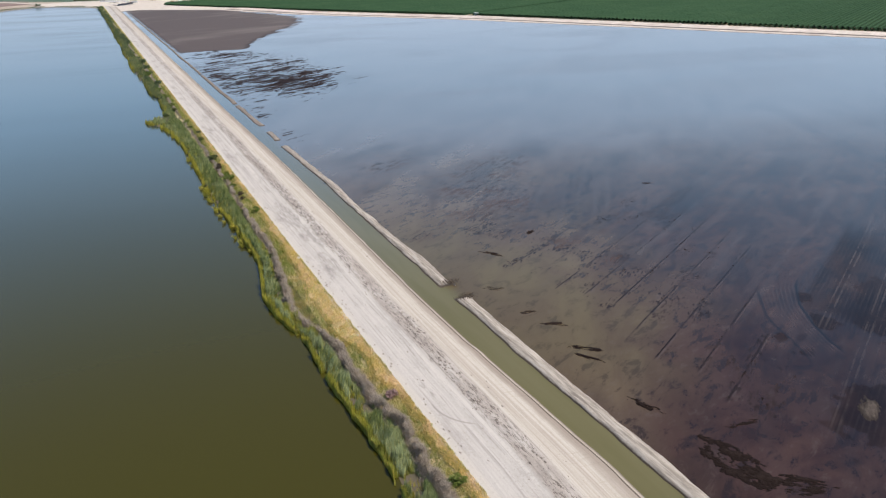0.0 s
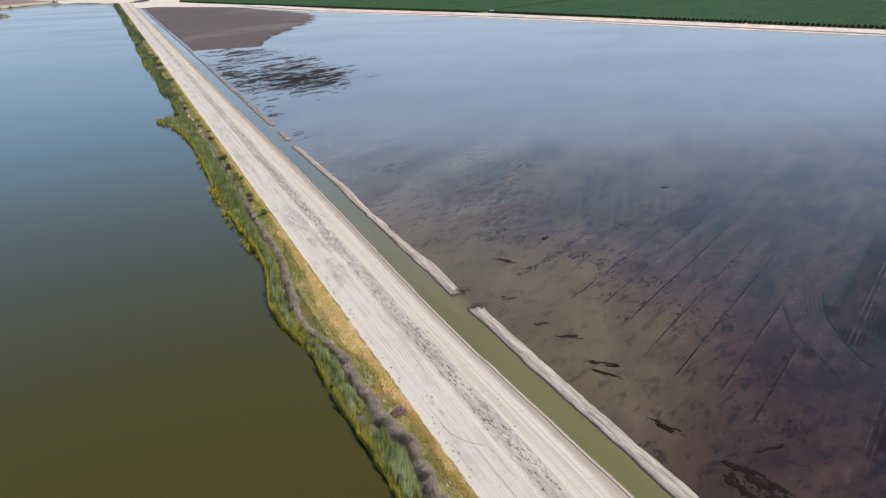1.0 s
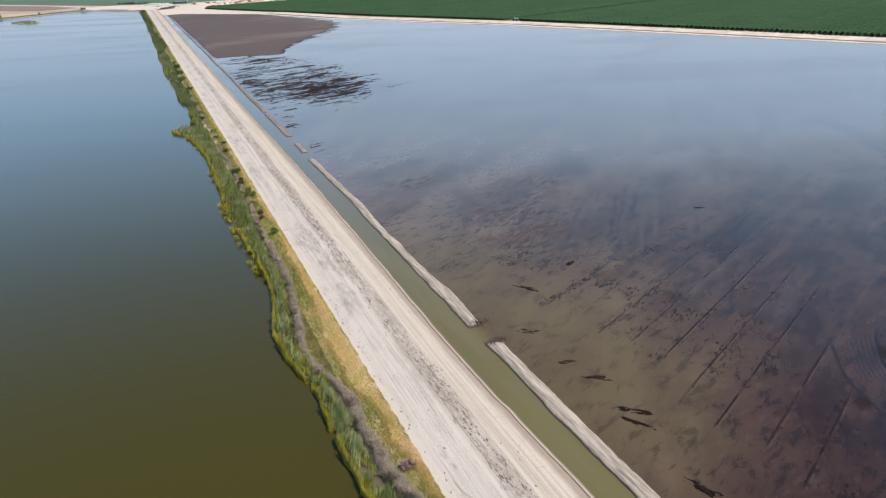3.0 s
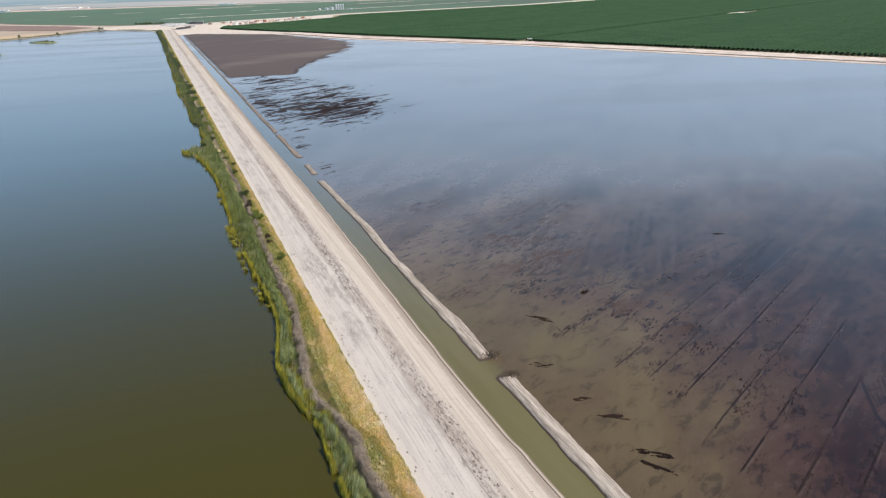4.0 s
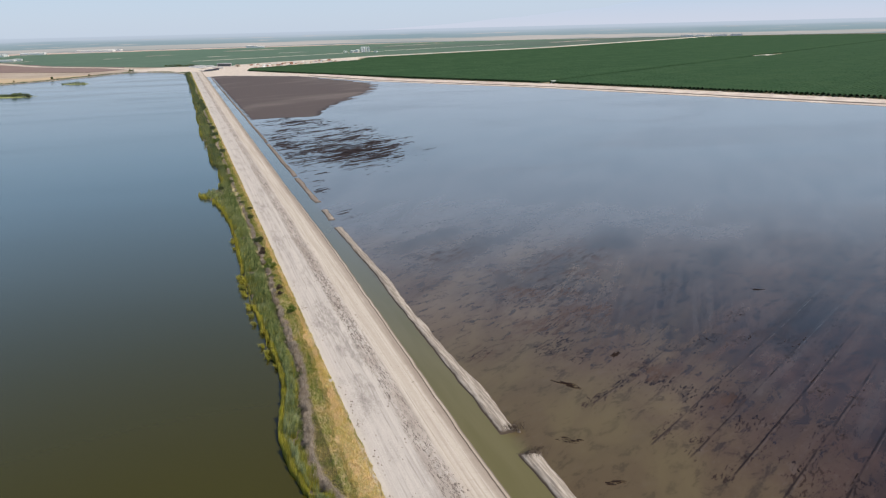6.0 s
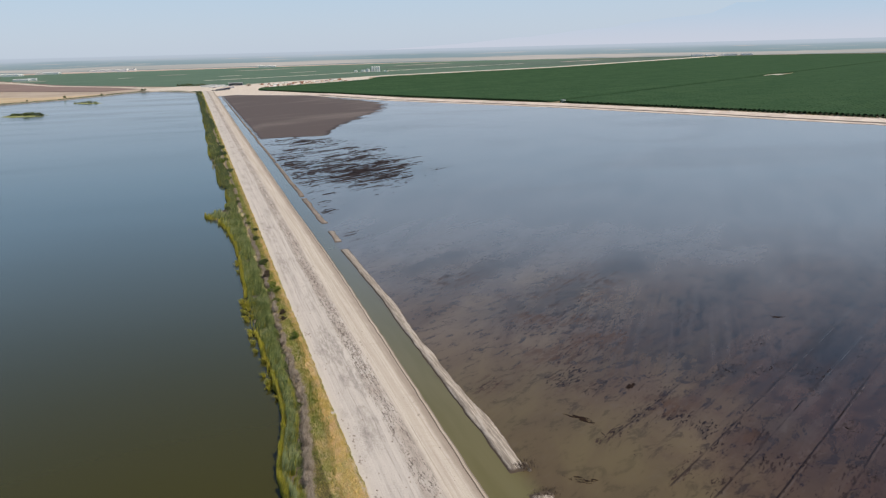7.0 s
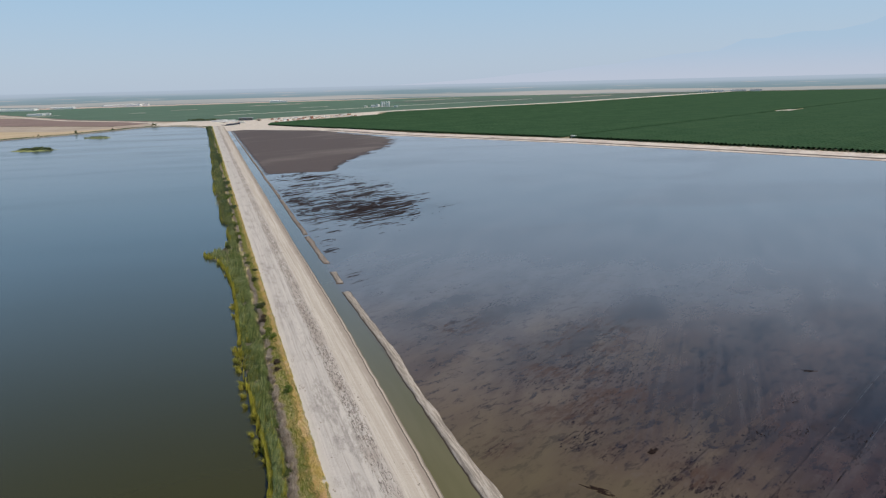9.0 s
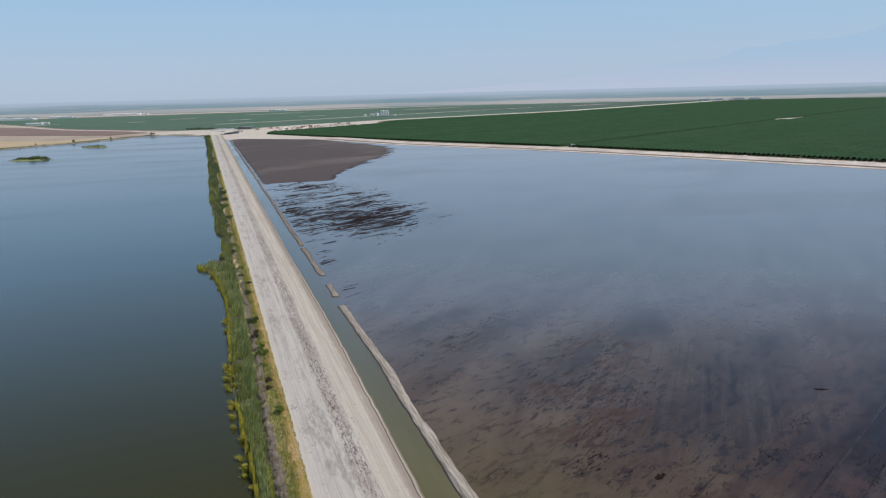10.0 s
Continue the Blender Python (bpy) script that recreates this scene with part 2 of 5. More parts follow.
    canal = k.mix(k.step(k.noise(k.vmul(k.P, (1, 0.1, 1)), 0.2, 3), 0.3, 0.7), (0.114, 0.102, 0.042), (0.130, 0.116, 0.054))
    # farther along, the canal's bluish sky reflection is painted into its base colour
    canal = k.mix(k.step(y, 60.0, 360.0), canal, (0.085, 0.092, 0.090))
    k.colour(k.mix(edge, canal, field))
    wind = k.step(k.noise(k.vmul(k.P, (0.5, 1.0, 1.0)), 0.008, 3, 0.5, 0.8), 0.4, 0.7)
    k.put(k.b.inputs["Roughness"], k.math("ADD", 0.09, k.math("MULTIPLY", wind, 0.08)))
    k.bump(k.noise(k.P, 1.1, 3), 0.04, 0.05)
    return k.m


def levee_material():
    """Pale dried clay: wheel tracks along the crest, a rough dark line of clods, a smooth graded slope and a wet margin."""
    k = Mat("pale_clay_levee", 0.95, 0.15)
    x, y, z = k.axes()
    wob = k.math("MULTIPLY", k.math("SUBTRACT", k.noise(k.vmul(k.P, (0.2, 1, 1)), 0.02, 2), 0.5), 1.6)
    xx = k.math("ADD", x, wob)
    comb = k.nt.nodes.new("ShaderNodeCombineXYZ")
    k.put(comb.inputs[0], xx)
    k.put(comb.inputs[1], k.math("MULTIPLY", y, 0.012))
    lines = k.noise(comb.outputs[0], 0.95, 4, 0.6)
    blot = k.noise(k.vmul(k.P, (1.0, 0.35, 1)), 0.16, 6, 0.66)
    grit = k.noise(k.P, 2.2, 4, 0.7)
    tracks = k.noise(k.vmul(k.P, (1.5, 0.016, 1)), 1.0, 5, 0.74, 0.1)
    crest = k.mix(k.step(lines, 0.38, 0.62), (0.435, 0.398, 0.362), (0.490, 0.450, 0.408))
    crest = k.mix(k.step(k.math("ADD", blot, k.math("MULTIPLY", k.math("SUBTRACT", grit, 0.5), 0.35)), 0.50, 0.72, 0, k.step(y, 40.0, 110.0, 0.35, 0.85)), crest, (0.245, 0.220, 0.202))
    crest = k.mix(k.math("MULTIPLY", k.step(tracks, 0.50, 0.68), k.step(k.noise(k.P, 0.05, 4, 0.6), 0.38, 0.62, 0.1, 0.7)), crest, (0.255, 0.230, 0.212))
    slope = k.mix(k.step(lines, 0.35, 0.65), (0.410, 0.360, 0.305), (0.490, 0.442, 0.385))
    slope = k.mix(k.math("MULTIPLY", k.step(tracks, 0.46, 0.66), 0.6), slope, (0.300, 0.255, 0.212))
    c = k.mix(k.step(xx, 12.8, 14.6), crest, slope)
    c = k.mix(k.step(xx, 2.8, 0.8, 0, 0.8), c, (0.485, 0.44, 0.385))
    for at, wide, amount in ((3.9, 0.22, 0.34), (5.6, 0.22, 0.52), (6.1, 0.14, 0.25), (7.6, 0.28, 0.55), (8.4, 0.16, 0.36), (10.3, 0.22, 0.8), (11.4, 0.2, 0.7), (12.5, 0.24, 0.85), (13.6, 0.2, 0.5), (14.9, 0.2, 0.4), (17.2, 0.3, 0.18), (18.6, 0.18, 0.12)):
        gap = k.math("ABSOLUTE", k.math("SUBTRACT", k.math("ADD", xx, k.math("MULTIPLY", k.noise(k.vmul(k.P, (0, 1, 0)), 0.013 + at * 0.001, 2), 1.6)), at + 0.8))
        worn = k.step(k.noise(k.vmul(k.P, (0.6, 0.12, 1)), 0.5 + at * 0.01, 4, 0.7), 0.42, 0.6, 0.0, amount)
        c = k.mix(k.math("MULTIPLY", k.step(gap, wide, 0.0), worn), c, (0.20, 0.178, 0.16))
    band = k.math("MULTIPLY", k.step(xx, 9.2, 10.4), k.step(xx, 14.2, 12.9))
    c = k.mix(k.math("MULTIPLY", band, k.step(blot, 0.36, 0.58, 0.10, 0.55)), c, (0.300, 0.252, 0.212))
    clod = k.step(k.noise(k.vmul(k.P, (2.2, 0.34, 1)), 1.3, 6, 0.76), 0.52, 0.585)
    patchy = k.step(k.noise(k.vmul(k.P, (0.4, 1, 1)), 0.06, 3), 0.36, 0.52)
    c = k.mix(k.math("MULTIPLY", k.math("MULTIPLY", band, clod), k.math("MULTIPLY", patchy, 0.9)), c, (0.115, 0.094, 0.080))
    c = k.mix(k.step(grit, 0.56, 0.72, 0, 0.5), c, (0.23, 0.205, 0.18))
    # damp stains, a graded patch and a turning track
    for sx, sy, rx, ry, amount in ((4.2, 34.3, 0.55, 1.5, 0.6), (4.7, 29.6, 0.5, 1.9, 0.6), (11.2, 1.5, 2.6, 1.3, 0.35), (6.4, 150, 3.0, 16, 0.55), (9.0, 128, 2.2, 12, 0.5), (6.5, 104, 2.4, 10, 0.45), (4.5, 230, 1.5, 8.0, 0.4)):
        q = k.math("ADD", k.math("POWER", k.math("ABSOLUTE", k.math("DIVIDE", k.math("SUBTRACT", x, sx), rx)), 2.0), k.math("POWER", k.math("ABSOLUTE", k.math("DIVIDE", k.math("SUBTRACT", y, sy), ry)), 2.0))
        q = k.math("ADD", q, k.math("MULTIPLY", k.math("SUBTRACT", k.noise(k.vmul(k.P, (1, 0.3, 1)), 0.7, 5, 0.72), 0.5), 2.6))
        c = k.mix(k.step(q, 1.0, 0.6, 0.0, k.math("MULTIPLY", amount, k.step(k.noise(k.vmul(k.P, (1, 0.25, 1)), 1.2, 5, 0.72), 0.38, 0.62))), c, (0.20, 0.18, 0.162))
    turn = k.math("ABSOLUTE", k.math("SUBTRACT", k.math("SQRT", k.math("ADD", k.math("POWER", k.math("SUBTRACT", x, 13.4), 2.0), k.math("POWER", k.math("SUBTRACT", y, 26.5), 2.0))), 10.2))
    gone = k.math("MULTIPLY", k.math("MULTIPLY", k.step(y, 12.0, 17.0), k.step(y, 28.0, 26.0)), k.step(x, 8.0, 6.5, 0, 0.55))
    c = k.mix(k.math("MULTIPLY", k.step(turn, 0.28, 0.1), gone), c, (0.21, 0.19, 0.17))
    rill = k.noise(k.vmul(k.P, (0.12, 1.6, 1)), 1.0, 3, 0.6)
    c = k.mix(k.math("MULTIPLY", k.step(xx, 14.5, 17), k.step(rill, 0.52, 0.72, 0, 0.3)), c, (0.30, 0.255, 0.20))
    c = k.mix(k.math("MULTIPLY", k.step(x, 0.0, -0.5), 0.9), c, k.mix(k.step(k.noise(k.P, 0.35, 4), 0.42, 0.58), (0.56, 0.43, 0.25), (0.36, 0.33, 0.12)))
    foot = k.math("ADD", z, k.math("MULTIPLY", k.math("SUBTRACT", blot, 0.5), 0.25))
    east = k.step(x, 17.0, 18.0)
    c = k.mix(k.math("MULTIPLY", east, k.math("MULTIPLY", k.step(foot, 1.0, 0.66), k.step(z, 0.50, 0.56, 0.0, 0.62))), c, (0.215, 0.172, 0.138))
    c = k.mix(k.math("MULTIPLY", east, k.math("MULTIPLY", k.step(z, 0.545, 0.52), k.step(z, 0.45, 0.50))), c, (0.100, 0.080, 0.062))
    c = k.mix(k.math("MULTIPLY", east, k.step(z, 0.47, 0.42, 0.0, k.step(blot, 0.40, 0.60, 0.35, 0.75))), c, (0.26, 0.215, 0.17))
    c = k.mix(k.step(x, -5.2, -5.9, 0.0, 0.95), c, (0.052, 0.047, 0.028))
    c = k.mix(k.step(z, 0.26, 0.12, 0, 0.85), c, (0.12, 0.10, 0.07))
    k.colour(c)
    k.bump(k.math("ADD", grit, lines), 0.5, 0.12)
    return k.m


def soil_material(name, a, b, wet, scale=0.4, spec=0.2):
    """Bare earth, darker and wetter within a hand's breadth of the water."""
    k = Mat(name, 0.95, spec)
    z = k.axes()[2]
    n = k.noise(k.P, scale, 6, 0.65)
    g = k.noise(k.P, scale * 8, 4, 0.7)
    c = k.mix(k.step(k.math("ADD", k.math("MULTIPLY", n, 0.65), k.math("MULTIPLY", g, 0.35)), 0.38, 0.62), a, b)
    c = k.mix(k.step(z, 0.28, 0.05), c, wet)
    k.colour(c)
    k.bump(g, 0.5, 0.1)
    return k.m


def berm_material():
    """Grey-tan spoil with long streaks, dark and wet along the water."""
    k = Mat("grey_tan_spoil", 0.95, 0.15)
    _, y, z = k.axes()
    s = k.noise(k.vmul(k.P, (2.2, 0.12, 1)), 1.0, 5, 0.68)
    g = k.noise(k.P, 1.6, 5, 0.7)
    c = k.mix(k.step(s, 0.36, 0.64), (0.22, 0.188, 0.155), (0.44, 0.39, 0.335))
    c = k.mix(k.step(g, 0.55, 0.75, 0, 0.5), c, (0.19, 0.16, 0.13))
    c = k.mix(k.math("MULTIPLY", k.step(y, 110.0, 420.0, 0.0, 0.75), k.step(y, 1500.0, 1450.0)), c, k.mix(g, (0.10, 0.08, 0.066), (0.20, 0.165, 0.135)))
    c = k.mix(k.step(k.math("ADD", z, k.math("MULTIPLY", g, -0.25)), 0.26, 0.0), c, (0.082, 0.062, 0.047))
    k.colour(c)
    k.bump(g, 0.5, 0.08)
    return k.m


def mudflat_material():
    """Dark brown drained mud with faint paler drying streaks along the rows."""
    k = Mat("dark_drying_mud", 0.8, 0.25)
    r = k.turned()
    s = k.noise(k.vmul(r, (0.006, 0.018, 1)), 1.0, 4, 0.55, 0.4)
    g = k.noise(k.P, 0.25, 4, 0.6)
    c = k.mix(k.step(s, 0.46, 0.74), (0.084, 0.064, 0.058), (0.138, 0.112, 0.100))
    c = k.mix(k.step(g, 0.5, 0.8, 0, 0.4), c, (0.046, 0.033, 0.028))
    c = k.mix(k.step(k.axes()[2], 0.12, 0.03, 0.0, 0.8), c, (0.026, 0.019, 0.018))
    k.colour(c)
    k.bump(g, 0.3, 0.2)
    return k.m


def field_material(name, a, b, stripe, period, amount=0.6):
    """A crop or fallow field with its rows."""
    k = Mat(name, 0.95, 0.1)
    r = k.turned()
    v = k.axes(r)[1]
    rows = k.math("SINE", k.math("MULTIPLY", v, 2 * math.pi / period))
    n = k.noise(k.vmul(r, (0.3, 1, 1)), 0.012, 5, 0.6)
    fine = k.noise(k.P, 0.15, 4, 0.6)
    c = k.mix(k.step(n, 0.35, 0.65), a, b)
    c = k.mix(k.math("MULTIPLY", k.step(rows, -0.4, 0.8), amount), c, stripe)
    c = k.mix(k.step(fine, 0.45, 0.8, 0, 0.3), c, tuple(0.6 * q for q in a))
    k.colour(c)
    return k.m


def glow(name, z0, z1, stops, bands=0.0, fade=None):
    """Far distance, a plain glowing backdrop: haze is painted into its emission colour by height, with faint level
    bands; it may thin out upwards.
    """
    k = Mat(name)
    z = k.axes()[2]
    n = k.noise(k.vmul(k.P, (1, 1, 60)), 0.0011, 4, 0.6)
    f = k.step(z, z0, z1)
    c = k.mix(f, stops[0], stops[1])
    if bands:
        # strips of fallow and crop, one behind another, broken and lost in the painted haze
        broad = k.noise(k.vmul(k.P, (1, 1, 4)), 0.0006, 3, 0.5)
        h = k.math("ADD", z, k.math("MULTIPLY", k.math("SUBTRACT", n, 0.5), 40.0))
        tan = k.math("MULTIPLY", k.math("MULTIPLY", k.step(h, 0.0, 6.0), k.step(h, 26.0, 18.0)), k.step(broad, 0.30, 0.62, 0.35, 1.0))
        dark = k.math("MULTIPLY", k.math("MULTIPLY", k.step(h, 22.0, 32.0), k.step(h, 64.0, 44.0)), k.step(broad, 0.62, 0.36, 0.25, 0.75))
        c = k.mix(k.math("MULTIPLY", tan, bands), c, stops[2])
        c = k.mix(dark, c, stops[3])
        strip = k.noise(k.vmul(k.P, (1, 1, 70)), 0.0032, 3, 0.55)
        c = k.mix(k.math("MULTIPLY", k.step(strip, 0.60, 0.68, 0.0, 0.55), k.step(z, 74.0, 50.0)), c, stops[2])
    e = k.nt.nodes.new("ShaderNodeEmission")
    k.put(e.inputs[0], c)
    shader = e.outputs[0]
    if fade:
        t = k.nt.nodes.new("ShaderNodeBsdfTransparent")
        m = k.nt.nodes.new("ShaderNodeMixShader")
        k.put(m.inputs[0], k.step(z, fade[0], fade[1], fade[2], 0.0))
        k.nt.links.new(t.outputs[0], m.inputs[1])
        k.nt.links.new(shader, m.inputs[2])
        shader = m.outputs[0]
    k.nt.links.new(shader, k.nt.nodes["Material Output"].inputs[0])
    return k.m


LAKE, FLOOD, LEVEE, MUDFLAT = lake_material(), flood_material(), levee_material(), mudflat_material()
BERM = berm_material()
DIRT = soil_material("pale_road_dirt", (0.45, 0.39, 0.33), (0.60, 0.53, 0.455), (0.13, 0.11, 0.09), 0.12)
CLODS = soil_material("dark_wet_clods", (0.017, 0.0112, 0.0098), (0.045, 0.031, 0.026), (0.014, 0.0095, 0.0085), 1.6, 0.03)
SILT_BAR = soil_material("tan_silt_bar", (0.060, 0.047, 0.040), (0.088, 0.071, 0.060), (0.03, 0.023, 0.019), 0.7)
GROUND = plain("dry_valley_soil", (0.30, 0.24, 0.185), (0.40, 0.33, 0.26), 0.01)
REED_SOIL = plain("reedy_island_soil", (0.19, 0.22, 0.075), (0.27, 0.28, 0.12), 0.08)
FAR_DIRT = soil_material("pinkish_levee_dirt", (0.44, 0.365, 0.315), (0.64, 0.57, 0.50), (0.10, 0.08, 0.065), 0.05)
STUCCO = plain("tan_block_wall", (0.46, 0.38, 0.29), (0.54, 0.46, 0.36), 0.3)
ROAD_CLOD = plain("dark_dry_clods", (0.19, 0.155, 0.130), (0.31, 0.265, 0.225), 1.5)
ORCHARD_ROWS = leaves("orchard_canopy", (0.029, 0.063, 0.031), (0.037, 0.073, 0.036), (0.024, 0.054, 0.027), 0.02, 1.0)


# ---- mesh helpers ----
def finish(me, material, smooth=True):
    if material:
        me.materials.append(material)
    me.polygons.foreach_set("use_smooth", [smooth] * len(me.polygons))
    me.update()
    return me


def mesh_of(name, verts, faces, material, smooth=True):
    me = bpy.data.meshes.new(name)
    me.from_pydata([tuple(v) for v in verts], [], [tuple(q) for q in faces])
    return finish(me, material, smooth)


def part(name, bm, material, parent=None, label="", smooth=False):
    """Links a bmesh as one mesh object under a thing or under a part."""
    me = bpy.data.meshes.new(name)
    bm.to_mesh(me)
    bm.free()
    finish(me, material, smooth)
    ob = new(name, me)
    ob.parent = parent
    if label:
        ob["label"] = label
    return ob


def sub(name, me, parent, m=None, label=""):
    """A part on a ready mesh."""
    ob = new(name, me)
    ob.parent = parent
    if m is not None:
        ob.matrix_basis = m
    if label:
        ob["label"] = label
    return ob


def setting(name, verts, faces, material, label, category, smooth=True, kind="structure"):
    return tagged(new(name, mesh_of(name, verts, faces, material, smooth)), label, category, kind=kind)


def vnoise(x, y, seed=0, octaves=3, gain=0.55):
    """Smooth value noise in 0..1 over arrays."""
    table = np.random.default_rng(seed).random((257, 257))
    total, amp, norm = np.zeros(np.broadcast(x, y).shape), 1.0, 0.0
    for o in range(octaves):
        fx, fy = np.asarray(x) * 2**o + 17.3 * o, np.asarray(y) * 2**o + 5.1 * o
        ix, iy = np.floor(fx).astype(int), np.floor(fy).astype(int)
        tx, ty = fx - ix, fy - iy
        tx, ty = tx * tx * (3 - 2 * tx), ty * ty * (3 - 2 * ty)
        a, b = table[ix % 256, iy % 256], table[(ix + 1) % 256, iy % 256]
        c, d = table[ix % 256, (iy + 1) % 256], table[(ix + 1) % 256, (iy + 1) % 256]
        total = total + amp * ((a * (1 - tx) + b * tx) * (1 - ty) + (c * (1 - tx) + d * tx) * ty)
        norm += amp
        amp *= gain
    return total / norm


def grid_faces(rows, cols, keep=None):
    i, j = np.meshgrid(np.arange(rows - 1), np.arange(cols - 1), indexing="ij")
    a = i * cols + j
    q = np.stack([a, a + 1, a + cols + 1, a + cols], -1)
    return q[keep].reshape(-1, 4) if keep is not None else q.reshape(-1, 4)


def grid_mesh(name, X, Y, Z, material, low=None, smooth=True):
    """A height grid; quads that lie wholly below low are left out."""
    rows, cols = X.shape
    keep = None
    if low is not None:
        top = np.maximum(np.maximum(Z[:-1, :-1], Z[1:, :-1]), np.maximum(Z[:-1, 1:], Z[1:, 1:]))
        keep = top > low
    q = grid_faces(rows, cols, keep)
    used, back = np.unique(q.ravel(), return_inverse=True)
    pts = np.stack([X.ravel(), Y.ravel(), Z.ravel()], -1)[used]
    return mesh_of(name, pts.tolist(), back.reshape(-1, 4).tolist(), material, smooth)


def facing_up(me):
    """Turns the faces of a ground sheet upwards."""
    if len(me.polygons) and sum(p.normal.z for p in list(me.polygons)[:50]) < 0:
        me.flip_normals()
    return me


def slab(name, outline, z, material, label, category, depth=0.6):
    """A flat piece of land with an edge."""
    bm = bmesh.new()
    f = bm.faces.new([bm.verts.new((x, y, z)) for x, y in outline])
    bmesh.ops.recalc_face_normals(bm, faces=[f])
    if f.normal.z < 0:
        f.normal_flip()
    if depth:
        out = bmesh.ops.extrude_face_region(bm, geom=[f])
        top = [e for e in out["geom"] if isinstance(e, bmesh.types.BMVert)]
        bmesh.ops.translate(bm, verts=[v for v in bm.verts if v not in set(top)], vec=(0, 0, -depth))
    bmesh.ops.triangulate(bm, faces=bm.faces[:])
    bmesh.ops.recalc_face_normals(bm, faces=bm.faces[:])
    ob = part(name, bm, material)
    return tagged(ob, label, category, kind="structure")


def sweep(line, profile, wobble=0.25, seed=3, step=6.0):
    """Verts and faces of an earth bank: a profile of (offset, height) carried along a line, offsets to the right of its way."""
    line = np.array(line, float)
    legs = np.hypot(*np.diff(line, axis=0).T)
    s = np.r_[0, np.cumsum(legs)]
    n = max(2, int(s[-1] / step))
    t = np.linspace(0, s[-1], n)
    x, y = np.interp(t, s, line[:, 0]), np.interp(t, s, line[:, 1])
    dx, dy = np.gradient(x), np.gradient(y)
    k = np.hypot(dx, dy)
    nx, ny = dy / k, -dx / k
    off, hgt = np.array(profile, float).T
    jit = (vnoise(t[:, None] * 0.15, np.arange(len(off))[None, :] * 3.3, seed) - 0.5) * 2 * wobble
    O = off[None, :] + jit
    Z = hgt[None, :] + jit * 0.25 * (hgt[None, :] > 0.1)
    X, Y = x[:, None] + nx[:, None] * O, y[:, None] + ny[:, None] * O
    return X, Y, Z


def box(bm, x0, x1, y0, y1, z0, z1, bevel=0.0):
    out = bmesh.ops.create_cube(bm, size=1.0, matrix=Matrix.Translation(((x0 + x1) / 2, (y0 + y1) / 2, (z0 + z1) / 2)) @ Matrix.Diagonal((x1 - x0, y1 - y0, z1 - z0, 1)))
    if bevel:
        edges = {e for v in out["verts"] for e in v.link_edges}
        bmesh.ops.bevel(bm, geom=list(edges), offset=bevel, segments=1, affect="EDGES")
    return bm


def tube(bm, a, b, r0, r1, sides=8):
    a, b = Vector(a), Vector(b)
    m = Matrix.Translation((a + b) / 2) @ (b - a).to_track_quat("Z", "Y").to_matrix().to_4x4()
    bmesh.ops.create_cone(bm, cap_ends=True, segments=sides, radius1=r0, radius2=r1, depth=(b - a).length, matrix=m)
    return bm


def blades(name, x, y, z, height, width, lean, away, material, bend=0.5):
    """Many grass or reed blades as one mesh: each a tapered strip that bends over its lean."""
    n = len(x)
    r = np.random.default_rng(n)
    face = r.random(n) * np.pi
    wx, wy = np.cos(face) * width / 2, np.sin(face) * width / 2
    lx, ly = np.cos(away) * lean * height, np.sin(away) * lean * height
    pts = np.empty((n, 5, 3))
    pts[:, 0] = np.stack([x - wx, y - wy, z], -1)
    pts[:, 1] = np.stack([x + wx, y + wy, z], -1)
    mx, my, mz = x + lx * bend * 0.6, y + ly * bend * 0.6, z + height * 0.6
    pts[:, 2] = np.stack([mx + wx * 0.8, my + wy * 0.8, mz], -1)
    pts[:, 3] = np.stack([mx - wx * 0.8, my - wy * 0.8, mz], -1)
    pts[:, 4] = np.stack([x + lx, y + ly, z + height * np.sqrt(np.maximum(0.15, 1 - lean * lean * 0.7))], -1)
    base = np.arange(n)[:, None] * 5
    quads = (base + np.array([0, 1, 2, 3])).tolist()
    tris = (base + np.array([3, 2, 4])).tolist()
    return mesh_of(name, pts.reshape(-1, 3).tolist(), quads + tris, material)


def leaf_cloud(name, n, centre, radii, size, material, seed=1, flat=0.3, hollow=0.35):
    """A crown of small leaf quads in uneven clumps round a centre."""
    r = np.random.default_rng(seed)
    lumps = r.normal(size=(max(4, n // 40), 3))
    lumps /= np.linalg.norm(lumps, axis=1)[:, None]
    lumps *= (0.35 + 0.55 * r.random(len(lumps)))[:, None]
    pick = lumps[r.integers(0, len(lumps), n)] + r.normal(size=(n, 3)) * 0.2
    pick[:, 2] = np.maximum(pick[:, 2], -0.8)
    c = np.array(centre) + pick * np.array(radii)
    d = r.normal(size=(n, 3))
    d[:, 2] = d[:, 2] * flat
    d /= np.linalg.norm(d, axis=1)[:, None]
    e = np.cross(d, r.normal(size=(n, 3)))
    e /= np.linalg.norm(e, axis=1)[:, None]
    s = size * (0.6 + 0.8 * r.random(n))[:, None]
    pts = np.stack([c - d * s, c + e * s * 0.5, c + d * s, c - e * s * 0.5], 1)
    return mesh_of(name, pts.reshape(-1, 3).tolist(), (np.arange(n)[:, None] * 4 + np.arange(4)).tolist(), material, False)


# ---- ground, water, distance ----
setting("ground", [(-6000, -3000, -0.5), (6000, -3000, -0.5), (6000, 6000, -0.5), (-6000, 6000, -0.5)], [(0, 1, 2, 3)], GROUND,
        "dry tan valley soil reaching to the horizon", "ground")

LAKE_FAR = [(-6, 1670), (-40, 1735), (-85, 1785), (-130, 1800), (-165, 1760), (-203, 1690), (-273, 1580), (-367, 1480), (-620, 1200), (-1300, 500)]
